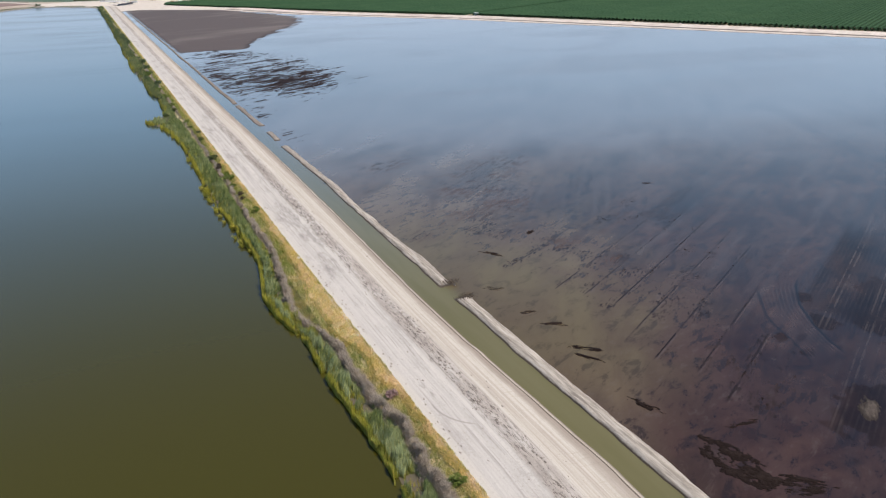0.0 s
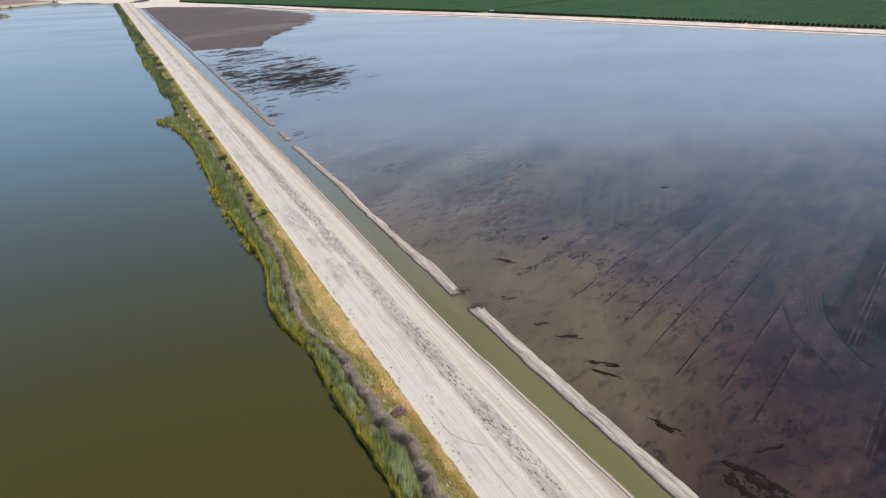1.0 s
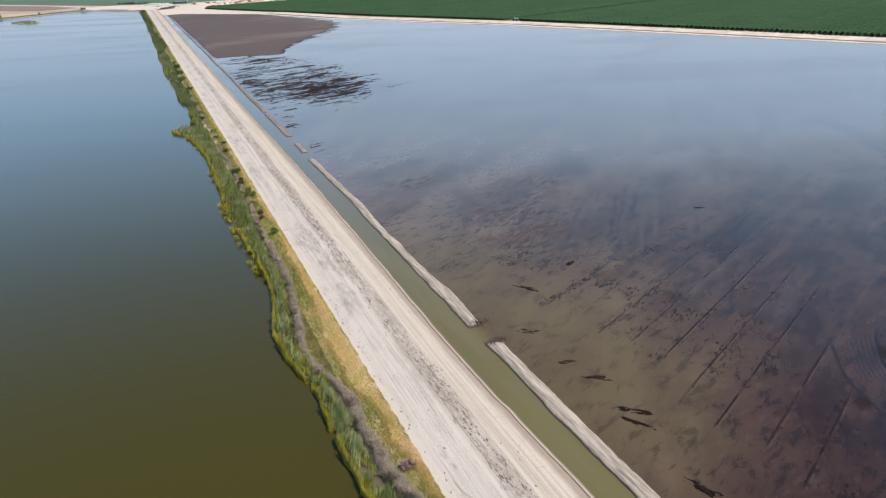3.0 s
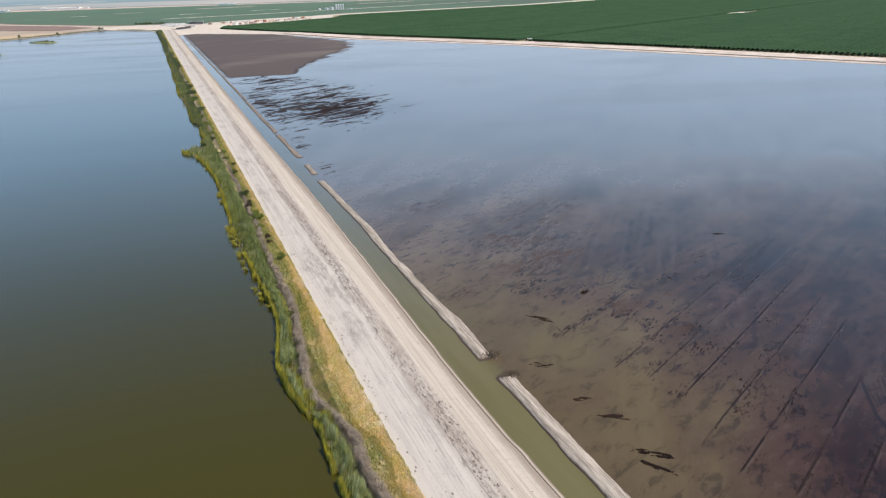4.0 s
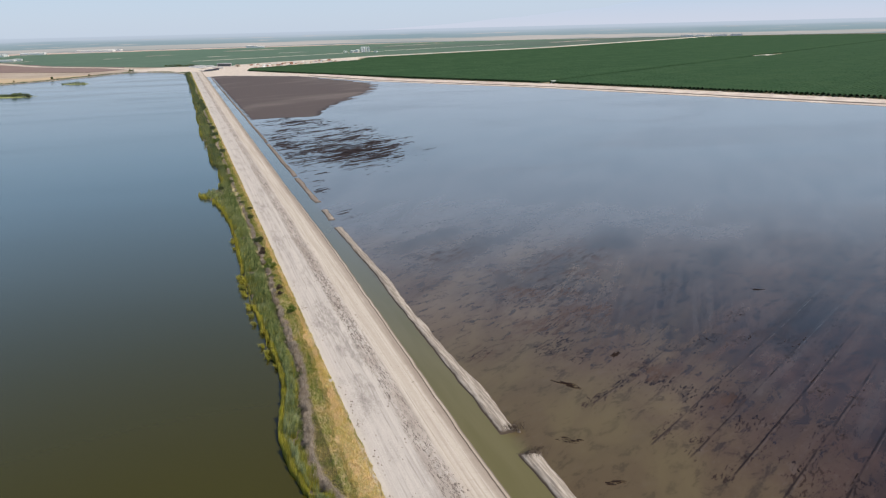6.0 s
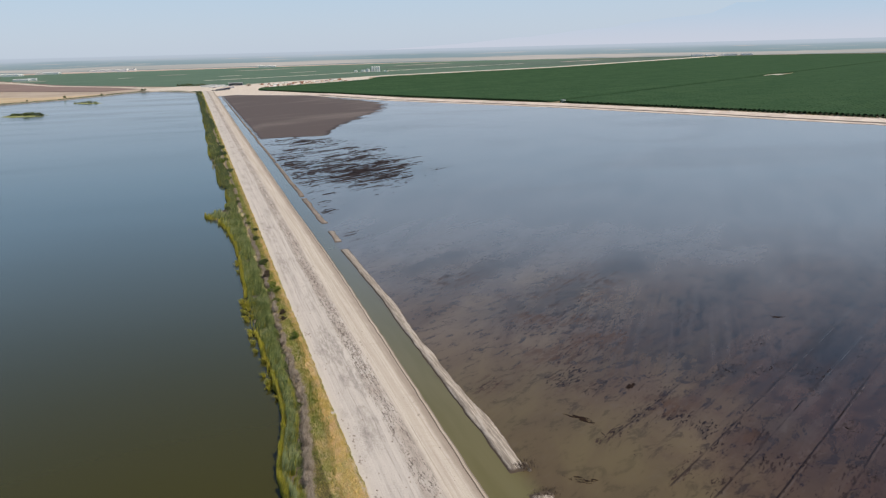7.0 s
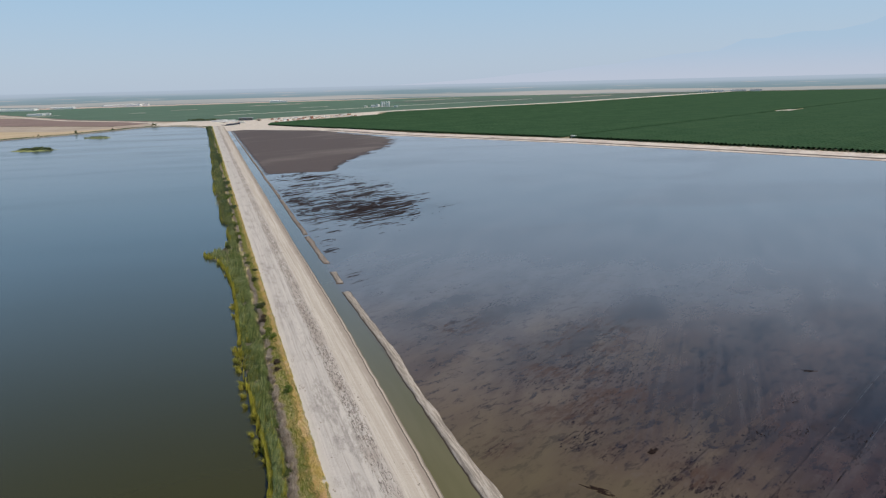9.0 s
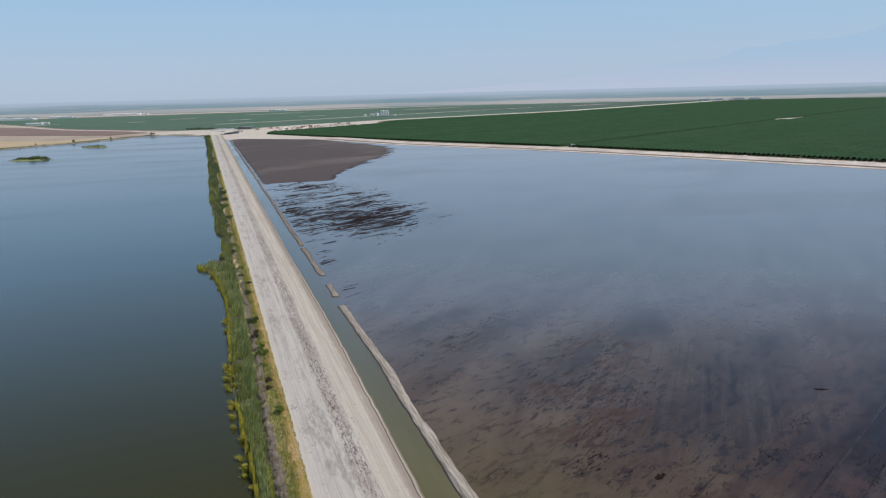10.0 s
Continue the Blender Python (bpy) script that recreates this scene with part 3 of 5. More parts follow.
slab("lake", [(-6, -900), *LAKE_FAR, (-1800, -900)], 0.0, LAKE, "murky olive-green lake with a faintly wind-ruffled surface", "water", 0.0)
FIELD_FAR = [(60, 1500), (184, 1381), (269, 1150), (429, 870), (500, 705), (590, 490), (640, 376), (790, 60), (1000, -400)]


def swell(d, lo, hi):
    """A smooth step over arrays, from 0 at lo to 1 at hi."""
    t = np.clip((d - lo) / (hi - lo), 0, 1)
    return t * t * (3 - 2 * t)


def ovals(X, Y, places, turn=ROW, edge=0.45, seed=150):
    """The strongest of many soft uneven ovals (x, y, half length, half width) that lie along a direction."""
    c, q = math.cos(turn), math.sin(turn)
    ragged = (vnoise(X * 0.22, Y * 0.22, seed, 4, 0.7) - 0.5) * 1.5
    out = np.zeros(X.shape)
    for x, y, a, b in places:
        e = np.hypot(((X - x) * c + (Y - y) * q) / a, ((Y - y) * c - (X - x) * q) / b)
        out = np.maximum(out, 1 - swell(e + ragged, 1 - edge, 1 + edge))
    return out


CLUMPS = [(97, 100.5, 7, 2.6), (109.5, 98, 8, 2.2), (83, 72, 6, 2.2), (72.3, 85.8, 5, 3), (75, 78.5, 5, 3), (78, 62.5, 6, 3), (102.5, 68, 5, 3), (90.4, 54.3, 5, 3.5), (105.5, 61, 4, 2.5), (62, 49.5, 4.5, 2.2),
          (75.2, 44.7, 4.5, 3), (68.5, 39.8, 5, 3), (77, 36, 5, 3), (64.6, 61.2, 4, 2), (54.5, 84, 5, 1.6), (60, 113, 8, 4), (63, 104, 6, 3), (117, 92, 6, 2.4), (116.5, 111.5, 8, 2.4), (98.6, 101.5, 4, 2.6), (107.5, 98, 6, 2.2), (88, 12, 5, 3), (66, 14, 4, 2.5), (62, 1, 7, 4)]
FAR_CLUMPS = [(84, 150, 24, 14), (62, 149, 8, 5), (54, 142, 4, 3), (98, 171, 14, 6), (93, 186, 9, 4), (80, 217, 14, 6), (94, 203, 7, 4), (68, 243, 14, 4), (42, 248, 6, 3), (43, 189, 4, 2), (42, 217, 6, 3.5), (44, 160, 4, 2), (118, 140, 16, 5), (72, 128, 12, 6), (38.5, 115, 6, 2.5), (41, 168, 5, 2)]
RUSTY = [(80, 155, 24, 16), (64, 118, 14, 10), (75, 130, 18, 10), (72, 88, 8, 6), (98, 100, 9, 4), (84, 73, 8, 3.5), (42, 168, 7, 3), (38, 115, 5, 3.5), (95, 175, 24, 10), (60, 200, 16, 8), (108, 53, 7, 1.5), (86, 462, 40, 46), (44, 510, 16, 50)]
CLEAR = [(122, 103, 12, 5), (143, 114, 15, 5), (165, 126, 20, 6), (120, 84, 10, 3), (180, 110, 20, 5), (150, 92, 16, 4), (102, 130, 26, 9), (82, 170, 28, 9), (135, 152, 30, 9), (76, 205, 26, 7), (100, 118, 16, 5), (58, 222, 20, 6), (120, 190, 34, 8), (112, 52, 24, 8), (128, 64, 24, 7), (88, 455, 34, 42), (80, 440, 20, 26), (44, 505, 16, 40)]
BLACK = [(84.5, 18.6, 3.4, 2.2), (106, 31, 4, 3), (99, 18.5, 4.5, 3.5), (109, 13, 8, 5), (122, 24, 12, 5), (84, 11, 2.5, 2), (75, -12, 13, 8), (88, 16, 3, 1.2)]


def bed(X, Y):
    """What lies on the drowned field: clods, drill lines, rust, black soil, furrows, the place across the turning track with its extent, and pale lines in the pool."""
    u, v = X * U[0] + Y * U[1], X * V[0] + Y * V[1]
    patch = vnoise(u * 0.07, v * 0.11, 151, 3)
    near = np.abs(v[..., None] - np.array(DRILL_V)).min(-1)
    begin = np.interp(v, DRILL_V[::-1], (50, 58, 58, 62, 73, 79, 78, 90, 86))
    end = np.interp(v, DRILL_V[::-1], (88, 106, 135, 150, 168, 152, 152, 128, 126))
    span = swell(u, begin - 1, begin + 2) * (1 - swell(u, end - 8, end + 4)) * swell(v, -27, -23.5) * (1 - swell(v, 47, 50))
    lined = span * np.interp(v, DRILL_V[::-1], (0.95, 0.9, 1.0, 0.9, 1.0, 0.8, 0.8, 0.25, 0.7))
    clods = np.maximum(ovals(X, Y, CLUMPS), 0.8 * ovals(X, Y, FAR_CLUMPS, seed=152))
    clods = np.maximum(clods, span * (1 - swell(near, 0.5, 3.2)) * swell(patch, 0.42, 0.62) * 0.95)
    clods = np.maximum(clods, 0.52 * swell(X, 56, 72) * (1 - swell(Y + 0.2 * X, 135, 185)) * swell(patch, 0.35, 0.6))
    rust = ovals(X, Y, RUSTY, edge=0.8, seed=153)
    zone = swell(u, 82, 104) * (1 - swell(u, 150, 215)) * (1 - swell(v, -27, -21.5)) * swell(v, -90, -66)
    drift = (vnoise(u * 0.03, v * 0.05, 157, 4) - 0.5) * 14
    dim = swell(u + drift, 42, 62) * (1 - swell(u + drift, 120, 190)) * (1 - swell(v + drift, -36, -19)) * swell(v, -110, -80)
    black = np.maximum(np.maximum(ovals(X, Y, BLACK, edge=0.3, seed=154), 0.68 * dim), zone * (0.62 + 0.42 * vnoise(u * 0.02, v * 0.16, 155, 3)))
    black = np.maximum(black, 0.5 * ovals(X, Y, CLEAR, edge=0.95, seed=156))
    wavy = (vnoise(u * 0.05, v * 0.16, 159, 4, 0.6) - 0.5) * 9
    pool = swell(u, 134, 148) * (1 - swell(u, 170, 225)) * np.exp(-(((v - 28.5 + wavy) / 4.6) ** 2)) + 0.8 * swell(u, 134, 142) * (1 - swell(u, 152, 190)) * np.exp(-(((v - 20.5 + wavy * 0.6) / 3.2) ** 2))
    black = np.maximum(black, np.clip(0.9 * pool, 0, 0.78))
    drawn = swell(v, 17, 19) * (1 - swell(v, 32, 34)) * swell(u, 142, 152) * (1 - swell(u, 195, 225))
    furrowed = np.maximum(zone, swell(u, 40, 60) * (1 - swell(u, 150, 190)) * (1 - swell(v, -40.5, -38.5)) * swell(v, -70, -60) * 0.7)
    inner = np.interp(Y, (5, 9.5, 16.7, 23.2, 27.5, 38.3, 41), (80.0, 82.4, 85.6, 87.7, 90.0, 98.6, 101.5))
    outer = np.interp(Y, (5, 8.2, 11.9, 19.1, 27.7, 36.2, 41), (89.8, 91.0, 92.1, 95.6, 101.2, 109.7, 117.0))
    across = (X - inner) / (outer - inner)
    turn = swell(Y, 6.5, 9) * (1 - swell(Y, 36, 40)) * (1 - swell(across, 1.02, 1.06)) * swell(across, -0.06, -0.02)
    clear = 1 - turn * 0.8
    return clods * clear, lined * clear, rust, black * (1 - turn * 0.25), furrowed * (1 - turn), across, turn, drawn


def flood_sheet():
    """The flood's surface, finer where the drowned rows show; it ends at the far levee."""
    xs = np.r_[19, 24, np.arange(28, 132, 0.4), np.arange(132, 230, 1.2), np.geomspace(232, 1000, 34)]
    ys = np.r_[-900, -400, -160, -80, np.arange(-44, 130, 0.5), np.arange(130, 260, 1.0), np.arange(262, 420, 5.0), np.geomspace(425, 1480, 22)]
    far = np.array([(19, 1480), *FIELD_FAR])[::-1]
    right = np.interp(ys, far[:, 1], far[:, 0])
    X, Y = np.meshgrid(xs, ys)
    X = np.minimum(X, np.maximum(right, 20)[:, None] + np.arange(len(xs))[None, :] * 1e-3)
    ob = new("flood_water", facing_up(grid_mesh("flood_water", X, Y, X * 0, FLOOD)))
    clods, lined, rust, black, furrowed, across, turn, drawn = (q.ravel() for q in bed(X, Y))
    for name, layers in (("bed_soil", (clods, lined, rust, drawn)), ("bed_rows", (black, furrowed, across, turn))):
        ob.data.attributes.new(name, "FLOAT_COLOR", "POINT").data.foreach_set("color", np.stack(layers, -1).ravel().astype(np.float32))
    return tagged(ob, "shallow turbid brown flood water over a ploughed field and olive canal", "water", kind="structure")


flood_sheet()


# far land, beyond the water
ORCHARD_SOIL = field_material("orchard_floor_soil", (0.26, 0.215, 0.14), (0.32, 0.26, 0.18), (0.10, 0.12, 0.05), 5.6, 0.3)
# crop green, lifted and blued to carry the haze of distance
GREEN_CROP = field_material("dense_green_crop", (0.076, 0.128, 0.090), (0.098, 0.150, 0.108), (0.064, 0.112, 0.078), 11.0, 0.4)
BROWN_FALLOW = field_material("ploughed_purple_brown_field", (0.20, 0.145, 0.13), (0.24, 0.175, 0.15), (0.17, 0.12, 0.105), 9.0, 0.4)
PINK_FALLOW = field_material("pale_pinkish_fallow_field", (0.40, 0.31, 0.27), (0.46, 0.36, 0.31), (0.36, 0.28, 0.24), 14.0, 0.3)
STRAW_FIELD = field_material("straw_coloured_margin", (0.42, 0.33, 0.21), (0.48, 0.38, 0.26), (0.38, 0.29, 0.18), 7.0, 0.3)
BLUE_CROP = field_material("grey_green_crop", (0.075, 0.11, 0.085), (0.10, 0.135, 0.105), (0.07, 0.10, 0.08), 15.0, 0.4)


EDGE = [(112, 1640), (240, 1368), (330, 1180), (478, 905), (555, 735), (645, 520), (695, 405), (845, 90), (1055, -370), (1500, -1300)]
FAR_ROAD = [(108, 1915), (160, 2010), (243, 2085), (420, 2182), (574, 2290), (900, 2415), (1300, 2560), (2440, 3280), (3400, 3900)]
slab("field_orchard", [*EDGE, (4600, -1300), (4600, 2400), (3400, 3860), (2440, 3245), (1300, 2530), (900, 2388), (590, 2262), (500, 2195), (430, 1962), (352, 1890), (307, 1902), (244, 1838), (187, 1774), (125, 1700)], 0.30, ORCHARD_SOIL,
     "soil floor of a large orchard with grassy strips", "field")
slab("field_crop", [(-1000, 3560), (-795, 3384), (-371, 2420), (-163, 2150), (-60, 2040), (70, 1990), (120, 1970), (243, 2108), (420, 2206), (574, 2312), (900, 2438), (1300, 2585), (2440, 3300), (2900, 3590), (1700, 4330), (300, 4330), (-1300, 4150)],
     0.25, GREEN_CROP, "wide dark green crop field", "field")
slab("field_fallow", [(-150, 1990), (-165, 2200), (-276, 2428), (-462, 2616), (-647, 2804), (-1000, 3150), (-900, 2500), (-503, 2146), (-364, 2025), (-222, 1905)], 0.20, BROWN_FALLOW,
     "ploughed purple-brown fallow field", "field")
slab("field_margin", [(-172, 1775), (-225, 1770), (-318, 1715), (-430, 1800), (-900, 2150), (-900, 1080), (-640, 1230), (-380, 1495), (-285, 1595), (-213, 1700)], 0.15, STRAW_FIELD,
     "straw-coloured dry grass margin beside the lake", "field")
slab("field_pink", [(-1300, 4150), (300, 4330), (1700, 4330), (2900, 3590), (3400, 3940), (2300, 4420), (1200, 4560), (-200, 4620), (-1500, 4500)], 0.2, PINK_FALLOW,
     "pale pinkish fallow field in the distance", "field")
slab("field_grey", [(1500, 2780), (2440, 3360), (2900, 3650), (2450, 3900), (900, 3550), (760, 3280)], 0.38, BLUE_CROP, "grey-green crop field in the distance", "field")
for k, (px, py, w, h, mat) in enumerate([(1294, 1390, 56, 24, DIRT), (420, 3050, 70, 10, DIRT), (-250, 3000, 30, 10, DIRT), (120, 2850, 45, 12, DIRT), (-90, 3250, 60, 14, PINK_FALLOW),
                                         (-560, 2980, 50, 12, DIRT), (330, 3700, 160, 30, PINK_FALLOW), (1150, 3750, 220, 26, PINK_FALLOW), (1900, 3420, 200, 24, PINK_FALLOW)]):
    c, s = U, V
    corners = [tuple(np.array((px, py)) + c * a * w + s * b * h) for a, b in ((-1, -0.8), (0.2, -1), (1, -0.7), (0.9, 0.8), (-0.3, 1), (-1, 0.6))]
    slab("field_clearing", corners, 0.5, mat, "bare pale clearing among the crops", "field", 0.3)
for wide, line, name, lab in [(26, FAR_ROAD, "road", "pale dirt farm road between the orchard and crops"),
                              (7, [(20, 2420), (300, 2560), (900, 2930), (1500, 3280)], "road", "pale dirt track across the green crop field"),
                              (9, [(-120, 1945), (-195, 2120), (-400, 2395), (-830, 3330)], "road", "pale dirt track beside the fallow field")]:
    X, Y, Z = sweep(line, [(-wide - 1, 0.1), (-wide, 0.62), (0, 0.7), (wide, 0.62), (wide + 1, 0.1)], 0.6, 5, 25)
    tagged(new(name, facing_up(grid_mesh(name, X, Y, Z, DIRT))), lab, "road", kind="structure")

# yard apron where the levees meet
slab("yard_ground", [(-6, 1600), (19, 1480), (60, 1500), (184, 1381), (255, 1375), (130, 1630), (125, 1700), (150, 1790), (118, 1850), (125, 1960), (60, 1990), (-50, 2030), (-130, 1940), (-128, 1810), (-84, 1800), (-38, 1745)],
     0.42, DIRT, "bare pale dirt yard where the farm roads meet", "ground")

# banks: the far levee with its berm and ditch, and the lake's far shore
X, Y, Z = sweep(FIELD_FAR[1:], [(3, -0.5), (0, -0.1), (-4, 0.6), (-10, 0.65), (-14, 0.05), (-25, 0.05), (-29, 1.0), (-38, 1.35), (-52, 1.3), (-58, 0.3)], 1.2, 8, 10)
tagged(new("levee_far", facing_up(grid_mesh("levee_far", X, Y, Z, FAR_DIRT))), "pale dirt levee road with a ditch along the orchard", "levee", kind="structure")
X, Y, Z = sweep(LAKE_FAR, [(5, -0.4), (1, 0.05), (-3, 0.7), (-10, 0.9), (-14, 0.2)], 1.0, 9, 10)
tagged(new("shore_far", facing_up(grid_mesh("shore_far", X, Y, Z, BERM))), "low earth bank along the far shore of the lake", "bank", kind="structure")

# distance: a ring of far land up to the horizon, and the mountains, both with haze painted in
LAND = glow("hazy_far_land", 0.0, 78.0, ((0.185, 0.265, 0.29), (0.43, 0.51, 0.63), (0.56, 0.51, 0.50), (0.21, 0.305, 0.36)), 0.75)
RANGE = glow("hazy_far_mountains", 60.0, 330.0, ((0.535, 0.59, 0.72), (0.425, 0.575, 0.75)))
# added glowing veil: painted haze up to mid sky, brightens what the water mirrors
HAZE = glow("glowing_haze_veil", 60.0, 900.0, ((0.50, 0.60, 0.76), (0.41, 0.63, 0.86)), 0.0, (80.0, 2900.0, 0.84))
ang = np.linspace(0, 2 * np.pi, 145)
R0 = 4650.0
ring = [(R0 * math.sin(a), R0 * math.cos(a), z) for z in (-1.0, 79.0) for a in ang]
setting("backdrop_land", ring, [(i, i + 1, i + 146, i + 145) for i in range(144)], LAND, "far farmland at the horizon with blue-grey haze painted in", "backdrop")
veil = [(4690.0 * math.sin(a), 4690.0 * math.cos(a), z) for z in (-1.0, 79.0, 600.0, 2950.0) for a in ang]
ob = setting("backdrop_haze", veil, [(k * 145 + i, k * 145 + i + 1, k * 145 + i + 146, k * 145 + i + 145) for k in range(3) for i in range(144)], HAZE, "added glowing veil of painted pale haze rising from the horizon", "backdrop")
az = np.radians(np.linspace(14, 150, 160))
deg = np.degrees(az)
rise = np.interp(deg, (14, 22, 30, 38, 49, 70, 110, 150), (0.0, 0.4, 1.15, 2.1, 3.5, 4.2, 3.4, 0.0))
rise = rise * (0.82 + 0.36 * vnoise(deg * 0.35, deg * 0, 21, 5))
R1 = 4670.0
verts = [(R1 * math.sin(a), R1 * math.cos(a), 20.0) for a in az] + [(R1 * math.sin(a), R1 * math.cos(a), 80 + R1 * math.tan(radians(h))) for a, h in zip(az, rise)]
setting("backdrop_mountains", verts, [(i, i + 1, i + 161, i + 160) for i in range(159)], RANGE, "faint mountain range with blue haze painted in", "backdrop")


# ---- the levee ----
SHORE = np.array([(-120, -11.5), (-40, -11.5), (8, -10.4), (17, -9.6), (29, -10.0), (46, -11.0), (55, -10.9), (66, -10.5), (73, -12.2), (82, -13.4), (92, -14.0), (102, -12.5), (111, -10.7), (125, -9.9),
                  (143, -10.6), (165, -11.5), (194, -12.3), (224, -11.8), (250, -11.2), (282, -11.4), (311, -13.2), (332, -16.5), (345, -23.0), (352, -19.0), (359, -13.6), (375, -9.0), (402, -9.8), (425, -8.4),
                  (437, -11.6), (466, -11.8), (504, -10.6), (518, -12.0), (550, -14.0), (602, -13.6), (662, -12.2), (711, -13.2), (795, -11.5), (943, -11.6), (1152, -9.8), (1471, -8.2), (1690, -8)], float)


def shore(y):
    return np.interp(y, SHORE[:, 0], SHORE[:, 1]) + np.clip((y - 362) / 20, 0, 1) * (vnoise(y * 0.04, y * 0, 17, 3) - 0.5) * np.interp(y, [360, 700, 1600], [3.0, 4.0, 3.0])


def levee():
    ys = np.r_[np.arange(-120, 260, 0.8), np.arange(260, 700, 2.5), np.arange(700, 1690, 9.0)]
    body = np.r_[np.arange(-5.5, 22.3, 0.45), 23.0, 24.5]
    X = np.empty((len(ys), len(body) + 4))
    edge = shore(ys)
    X[:, 0], X[:, 1], X[:, 2] = edge - 2.5, edge + 0.6, (edge + 0.6) * 0.5 - 3.0
    X[:, 3] = -6.0
    X[:, 4:] = body[None, :]
    Y = np.repeat(ys[:, None], X.shape[1], 1)
    Z = np.interp(X, [-5.6, -4.0, -0.8, 0.3, 13.2, 14.2, 17.5, 20.4, 21.2, 21.7, 24.5], [0.28, 0.7, 1.65, 1.8, 1.85, 1.75, 1.15, 0.55, 0.42, 0.02, -0.8])
    Z[:, 0], Z[:, 1], Z[:, 2] = -0.5, 0.03, 0.12
    bank = (vnoise(ys * 0.10, ys * 0, 31, 4) - 0.5) * 0.7
    water_line = np.interp(ys, (-20, 5, 25, 45, 68, 90, 120, 180, 235, 330, 540, 720, 1400), (23.3, 23.3, 22.7, 22.0, 21.4, 21.6, 22.1, 22.9, 23.3, 22.8, 23.0, 23.2, 25.0))
    X[:, 4:] += (water_line - 21.6)[:, None] * np.clip((X[:, 4:] - 14) / 6.5, 0, 1)
    X[:, 4:] += np.where(X[:, 4:] > 19.5, bank[:, None], 0)
    rough = vnoise(X * 0.9, Y * 0.5, 32, 3) - 0.5
    ruts = vnoise(X * 1.1, Y * 0.012, 33, 2) - 0.5
    on = (X > -0.5) & (X < 14)
    Z += np.where(on, rough * 0.10 + ruts * 0.06, np.where(X > 14, rough * 0.10 * (Z > 0.6), rough * 0.05 * (X > -6)))
    clods = np.exp(-((X - 11.8 - (vnoise(Y * 0.03, 0 * Y, 35) - 0.5) * 3) / 1.1) ** 2) * np.clip(vnoise(X * 1.7, Y * 0.9, 34, 2) - 0.45, 0, 1)
    Z += clods * 0.9
    return X, Y, Z


X, Y, Z = levee()
tagged(new("levee", facing_up(grid_mesh("levee", X, Y, Z, LEVEE))), "pale dried clay levee with a rutted dirt road on its crest", "levee", kind="structure")


def berm(y0, y1, height, seed, half=1.85):
    """A low spoil bank along the canal with a wandering line and an uneven crest, slumped at both ends."""
    ys = np.r_[np.arange(y0 - 1.2, y1 + 1.2, 0.6 if y1 < 420 else 3.0)]
    across = np.linspace(-1.25, 1.25, 19)
    mid = np.interp(ys, BERM_Y, BERM_X) + (vnoise(ys * 0.05, ys * 0 + seed, 41, 3) - 0.5) * np.interp(ys, (60, 110), (0.5, 1.3))
    wide = half * np.interp(ys, (0, 75, 100, 130, 260, 400, 700), (1.0, 1.05, 1.1, 0.85, 0.85, 0.75, 0.62)) * (0.8 + 0.4 * vnoise(ys * 0.11, ys * 0 + seed, 42, 3))
    ends = np.clip(np.minimum(ys - y0, y1 - ys) / 2.0, -0.6, 1)
    lean = (vnoise(ys[:, None] * 0.22, np.sign(across)[None, :] * 2, 43 + seed, 3) - 0.5) * 0.45
    X = mid[:, None] + across[None, :] * wide[:, None] + lean * np.abs(across)[None, :]
    Y = np.repeat(ys[:, None], len(across), 1)
    Z = height * (1 - np.abs(across[None, :]) ** 3.0) * np.clip(ends, 0, 1)[:, None] + np.minimum(ends, 0)[:, None] - 0.02
    Z = Z * (0.8 + 0.5 * vnoise(ys * 0.07, ys * 0 + seed, 47, 3))[:, None]
    Z = Z + ((vnoise(X * 1.6, Y * 0.2, 44) - 0.5) * 0.34 + (vnoise(X * 1.6, Y * 1.2, 45) - 0.5) * 0.22) * (Z > 0.12)
    ob = new("earth_berm", facing_up(grid_mesh("earth_berm", X, Y, Z, BERM, -0.45)))
    return tagged(ob, "low tan clay spoil berm between the canal and flooded field", "berm", "canal berms")


BERM_Y = (-120, 65, 82, 94, 107, 122, 140, 162, 189, 223, 250, 270, 290, 307, 374, 520, 690, 1470)
BERM_X = (30.8, 30.7, 30.3, 30.7, 30.5, 30.35, 31.0, 31.25, 31.6, 31.5, 31.3, 31.2, 31.6, 31.6, 31.7, 32.0, 32.3, 32.8)
for k, (y0, y1, h) in enumerate([(-120, 70.2, 0.65), (77.6, 256, 0.6), (268, 290, 0.5), (306, 374, 0.45), (378, 520, 0.4), (524, 690, 0.4), (690, 1470, 0.4)]):
    berm(y0, y1, h, k)


# ---- emergent mud in the flooded field ----
def inside(x, y, outline):
    """Signed distance to an outline, positive inside."""
    pts = np.array(outline, float)
    d, odd = np.full(x.shape, 1e9), np.zeros(x.shape, bool)
    for (ax, ay), (bx, by) in zip(pts, np.roll(pts, -1, 0)):
        ex, ey = bx - ax, by - ay
        t = np.clip(((x - ax) * ex + (y - ay) * ey) / (ex * ex + ey * ey), 0, 1)
        d = np.minimum(d, np.hypot(x - ax - t * ex, y - ay - t * ey))
        cross = (ay > y) != (by > y)
        odd ^= cross & (x < ax + (y - ay) * ex / (ey if abs(ey) > 1e-9 else 1e-9))
    return np.where(odd, d, -d)


